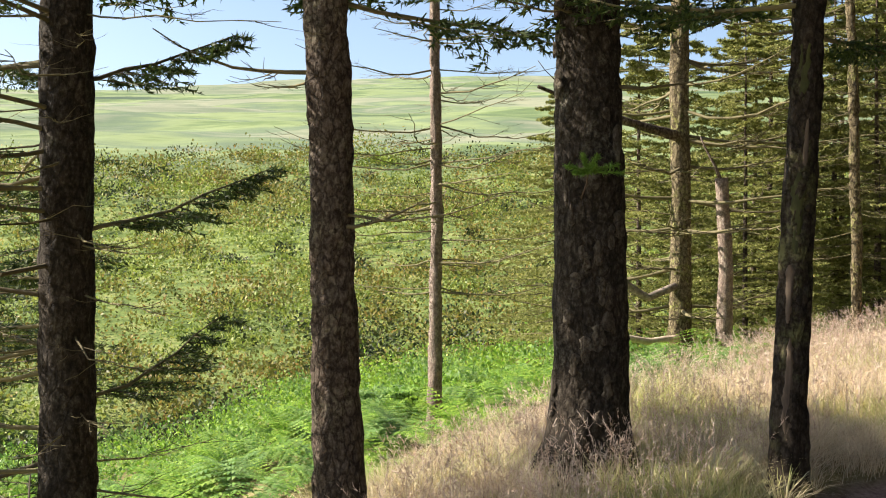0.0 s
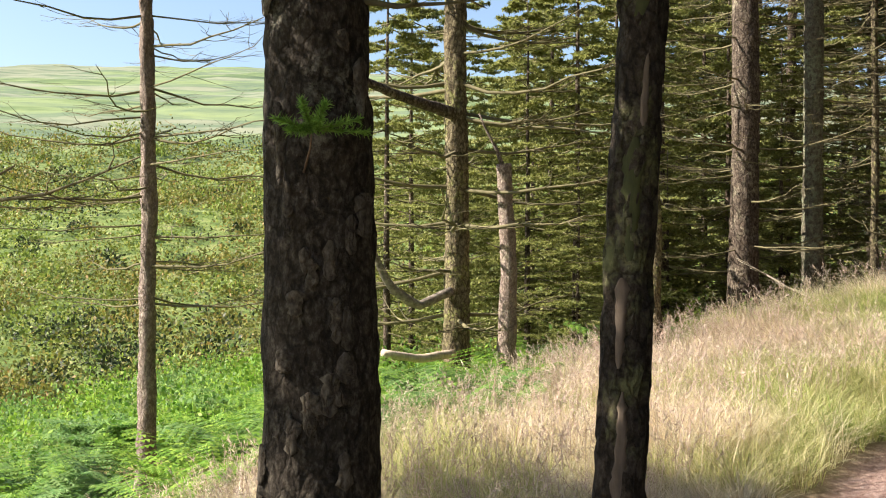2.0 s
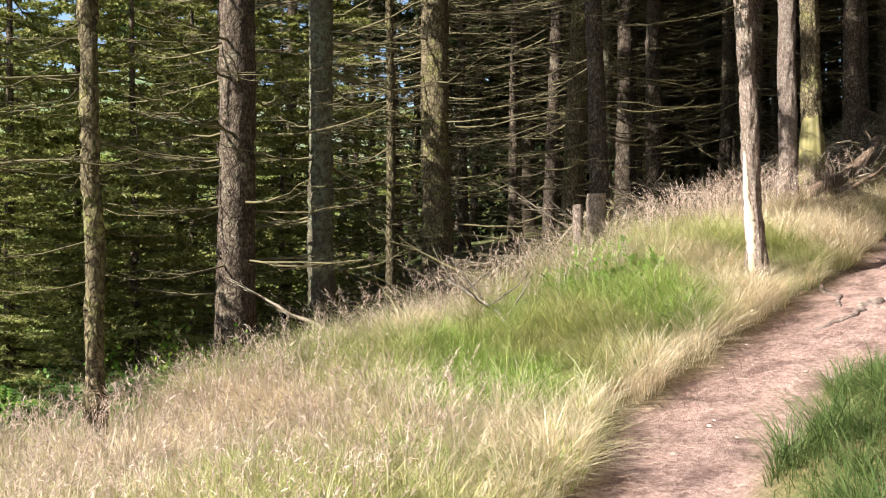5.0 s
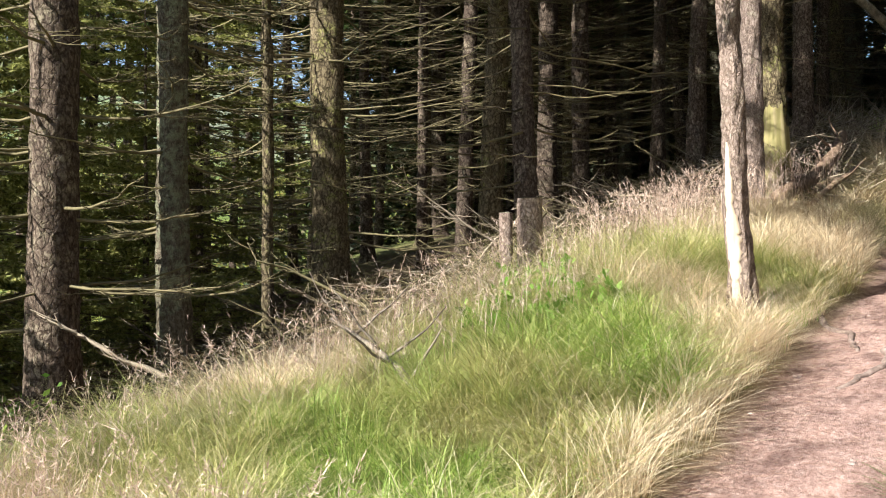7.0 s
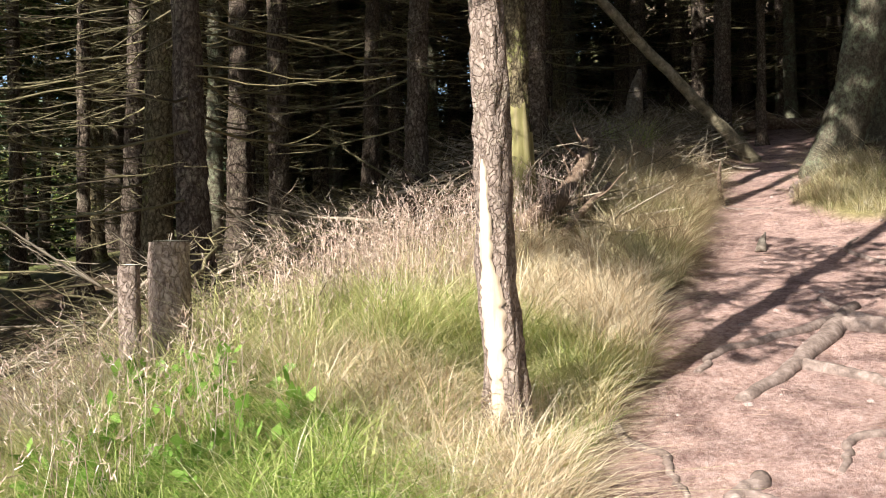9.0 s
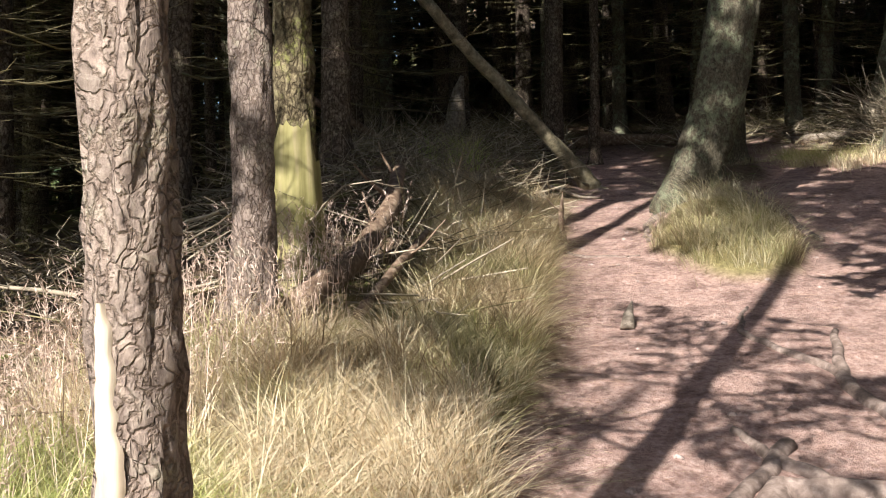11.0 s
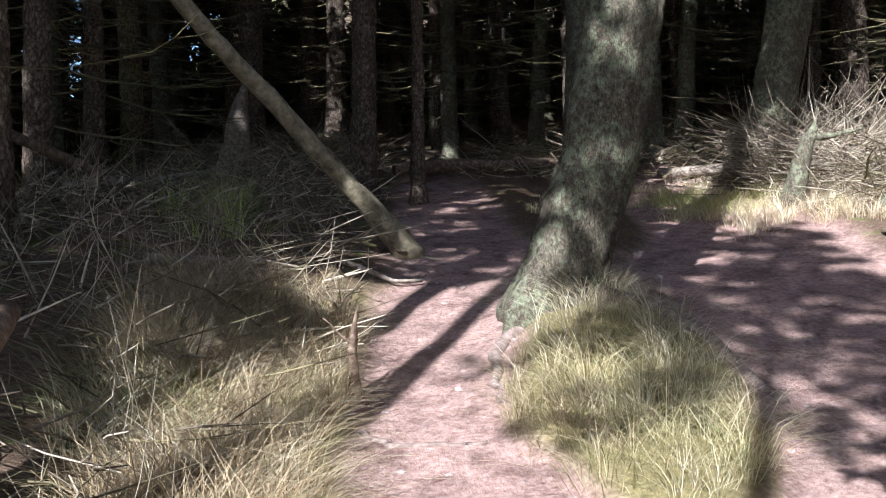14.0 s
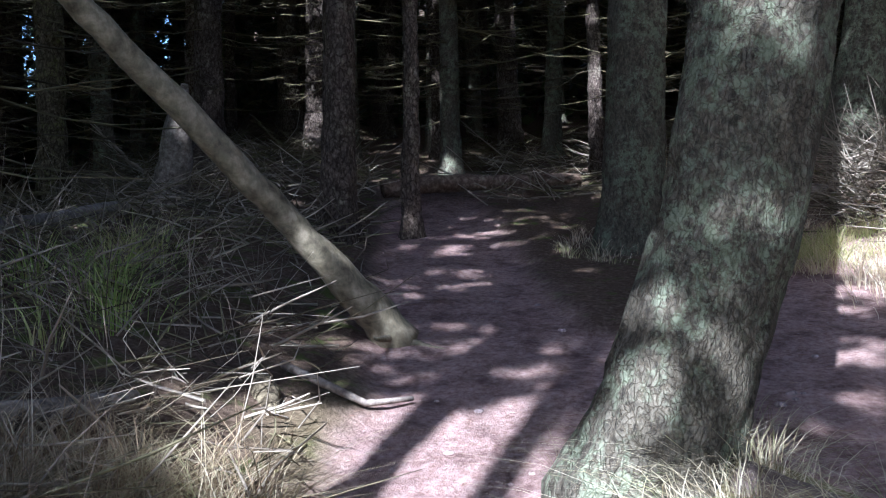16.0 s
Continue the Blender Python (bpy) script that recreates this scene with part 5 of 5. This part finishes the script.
def sticks(name, n, seed, where, x0, x1, y0, y1, l0, l1, r, rise, mat, label, lift=0.06, cat="twigs"):
    """Loose thin sticks lying about, as one mesh of three-sided rods."""
    rng = np.random.default_rng(seed)
    x, y = rng.uniform(x0, x1, n), rng.uniform(y0, y1, n)
    ok = where(x, y)
    x, y = x[ok], y[ok]
    k = len(x)
    a, L = rng.uniform(0, 2 * np.pi, k), rng.uniform(l0, l1, k) ** 1.0
    el = rng.normal(0, rise, k)
    d = np.stack([np.cos(a) * np.cos(el), np.sin(a) * np.cos(el), np.abs(np.sin(el))], 1) * L[:, None]
    side = np.stack([-np.sin(a), np.cos(a), np.zeros(k)], 1)
    up = np.cross(side, d)
    up /= np.linalg.norm(up, axis=1, keepdims=True)
    p0 = np.stack([x, y, ground_z(x, y) + rng.uniform(0, lift, k)], 1)
    mid = p0 + d * 0.5 + side * (rng.normal(0, 0.14, k) * L)[:, None]
    p1 = p0 + d
    rr = (r * rng.uniform(0.5, 1.4, k))[:, None]
    V = []
    for p, s2 in ((p0, 1.0), (mid, 0.8), (p1, 0.35)):
        for ang in (0, 2.09, 4.19):
            V.append(p + (side * math.cos(ang) + up * math.sin(ang)) * rr * s2)
    v = np.stack(V, 1).reshape(-1, 3)
    base = (np.arange(k) * 9)[:, None]
    q = np.vstack([base + np.array([[c + i, c + (i + 1) % 3, c + 3 + (i + 1) % 3, c + 3 + i]]) for c in (0, 3) for i in range(3)])
    return tagged(mesh_ob(name, v, q, mat), label, cat, kind="stuff")


sticks("twig_litter", 15000, 51, in_brush, 8.5, 34, -0.5, 17, 0.12, 0.7, 0.005, 0.3, TWIG, "dry dead twigs covering the wood's floor", 0.14)
sticks("pale_twigs", 6500, 52, in_brush, 14.5, 31, -0.5, 13, 0.12, 0.55, 0.007, 0.4, TWIG_PALE, "bleached dead twigs and stalks in the brushwood", 0.16)
sticks("brush_pile", 2600, 53, lambda x, y: ((x - 25) / 2) ** 2 + ((y - 3.1) / 1.1) ** 2 < 1, 23, 27, 2, 4.2, 0.3, 1.1, 0.006, 0.5, TWIG_PALE, "pile of bleached dead brushwood", 0.5)
sticks("needle_litter", 14000, 54, lambda x, y: trodden(x, y) > 0.3, 0, 30, 0, 11, 0.03, 0.13, 0.0011, 0.05, twig_material("needle_litter", (0.18, 0.09, 0.06), (0.50, 0.36, 0.28)), "fallen needles and stalks strewn on the trail", 0.006, "litter")
sticks("dead_stalks", 1300, 55, lambda x, y: (y - line(TRAIL, x) > 0.9) & (y - line(TRAIL, x) < 2.8) & ((x > 17.6) | (y < 8.8)), 14.5, 22, 8, 11, 0.25, 0.75, 0.0025, 1.1, TWIG_PALE, "tall bleached dead stalks standing among brushwood", 0.05, "stalks")


# Stones and cones on the trail
def pebble(seed):
    rng = np.random.default_rng(seed)
    bm = bmesh.new()
    bmesh.ops.create_icosphere(bm, subdivisions=2, radius=0.03)
    for v in bm.verts:
        v.co *= 1 + 0.35 * noise.noise(v.co * 40 + Vector((seed * 3.3, 0, 0)))
        v.co.z *= 0.55
    me = bpy.data.meshes.new("stone")
    bm.to_mesh(me)
    bm.free()
    me.materials.append(STONE)
    return me


STONE = wood_material("trail_stone", (0.20, 0.15, 0.13), (0.34, 0.27, 0.25), (0.5, 0.43, 0.41), 40)
PEBBLES = [pebble(k) for k in range(4)]
made = 0
while made < 130:
    x, y = rb.uniform(5, 24), rb.uniform(4.5, 8.3)
    if trodden(np.array([x]), np.array([y]))[0] < 0.6:
        continue
    o = new("stone", PEBBLES[made % 4])
    o.matrix_world = pose(x, y, gz(x, y), rb.uniform(-15, 15), 0, rb.uniform(0, 360)) @ Matrix.Scale(rb.uniform(0.25, 0.9), 4)
    tagged(o, "small reddish stone on the trail", "stone", "stones on the trail")
    made += 1

# Broad-leaved weeds below the stump
nw = 16
xw, yw = rb.uniform(10.1, 11.0, nw), rb.uniform(8.9, 9.6, nw)
leafy_mass("weeds", rb, xw, yw, rb.uniform(0.16, 0.3, nw), 60, np.full(nw, 0.075), NEEDLE_YOUNG, "bright green broad-leaved weeds below the stump", cat="weeds", flat=1.0)

# Woodland sedge tufts, and added dark leaf clumps that fill gaps in the far wood
plant("sedge", 4500, 19, 23.5, 1.2, 2.8, 0.2, 0.5, 0.006, 1.0, GREEN, "green woodland grass among brushwood", 61, keep=lambda x, y: ((x - 21.3) / 1.4) ** 2 + ((y - 9.4) / 0.6) ** 2 + 0.8 * wave(x, y, 4, 2) < 0.7)
plant("sedge", 20000, 14.8, 19.5, 0.35, 1.5, 0.18, 0.5, 0.004, 1.8, DRY, "dry tussock grass at the trail's edge", 62, keep=lambda x, y: (trodden(x, y) < 0.3) & ((y < 8.6) | (x > 17.3)))
plant("sedge", 9000, 16.8, 19.2, 0.35, 1.4, 0.16, 0.42, 0.004, 1.8, PALE_STRAW, "pale dry grass at the trail's edge by the brushwood", 65, keep=lambda x, y: trodden(x, y) < 0.4)
plant("sedge", 5000, 22, 26, -4.2, -2.4, 0.12, 0.3, 0.005, 1.0, STRAW, "dry grass at the foot of the brush pile", 63, keep=lambda x, y: (x - 22.5) < 2)
# Filler clumps, lifted up to 17 m; their dark colour stands for deep shade
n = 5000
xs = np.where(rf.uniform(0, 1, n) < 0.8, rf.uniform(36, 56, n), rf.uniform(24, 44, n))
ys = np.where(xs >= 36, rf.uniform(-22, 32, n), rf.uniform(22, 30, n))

o = leafy_mass("far_thicket", rf, xs, ys, rf.uniform(0.7, 1.6, n), 60, np.full(n, 0.28), BUSH_DARK, "added dark leaf clumps filling gaps in the shaded far wood")
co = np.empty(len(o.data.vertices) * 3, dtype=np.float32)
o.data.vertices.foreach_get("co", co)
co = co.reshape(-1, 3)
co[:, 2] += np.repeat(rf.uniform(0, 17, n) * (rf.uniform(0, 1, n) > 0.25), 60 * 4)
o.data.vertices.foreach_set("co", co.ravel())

plant("sedge", 3000, 23.4, 25.2, -2.6, -0.9, 0.08, 0.22, 0.004, 1.4, STRAW, "short dry grass round the foot of the dark spruce", 64, keep=lambda x, y: (x - 24.2) ** 2 + (y - 6.1) ** 2 < 0.5)
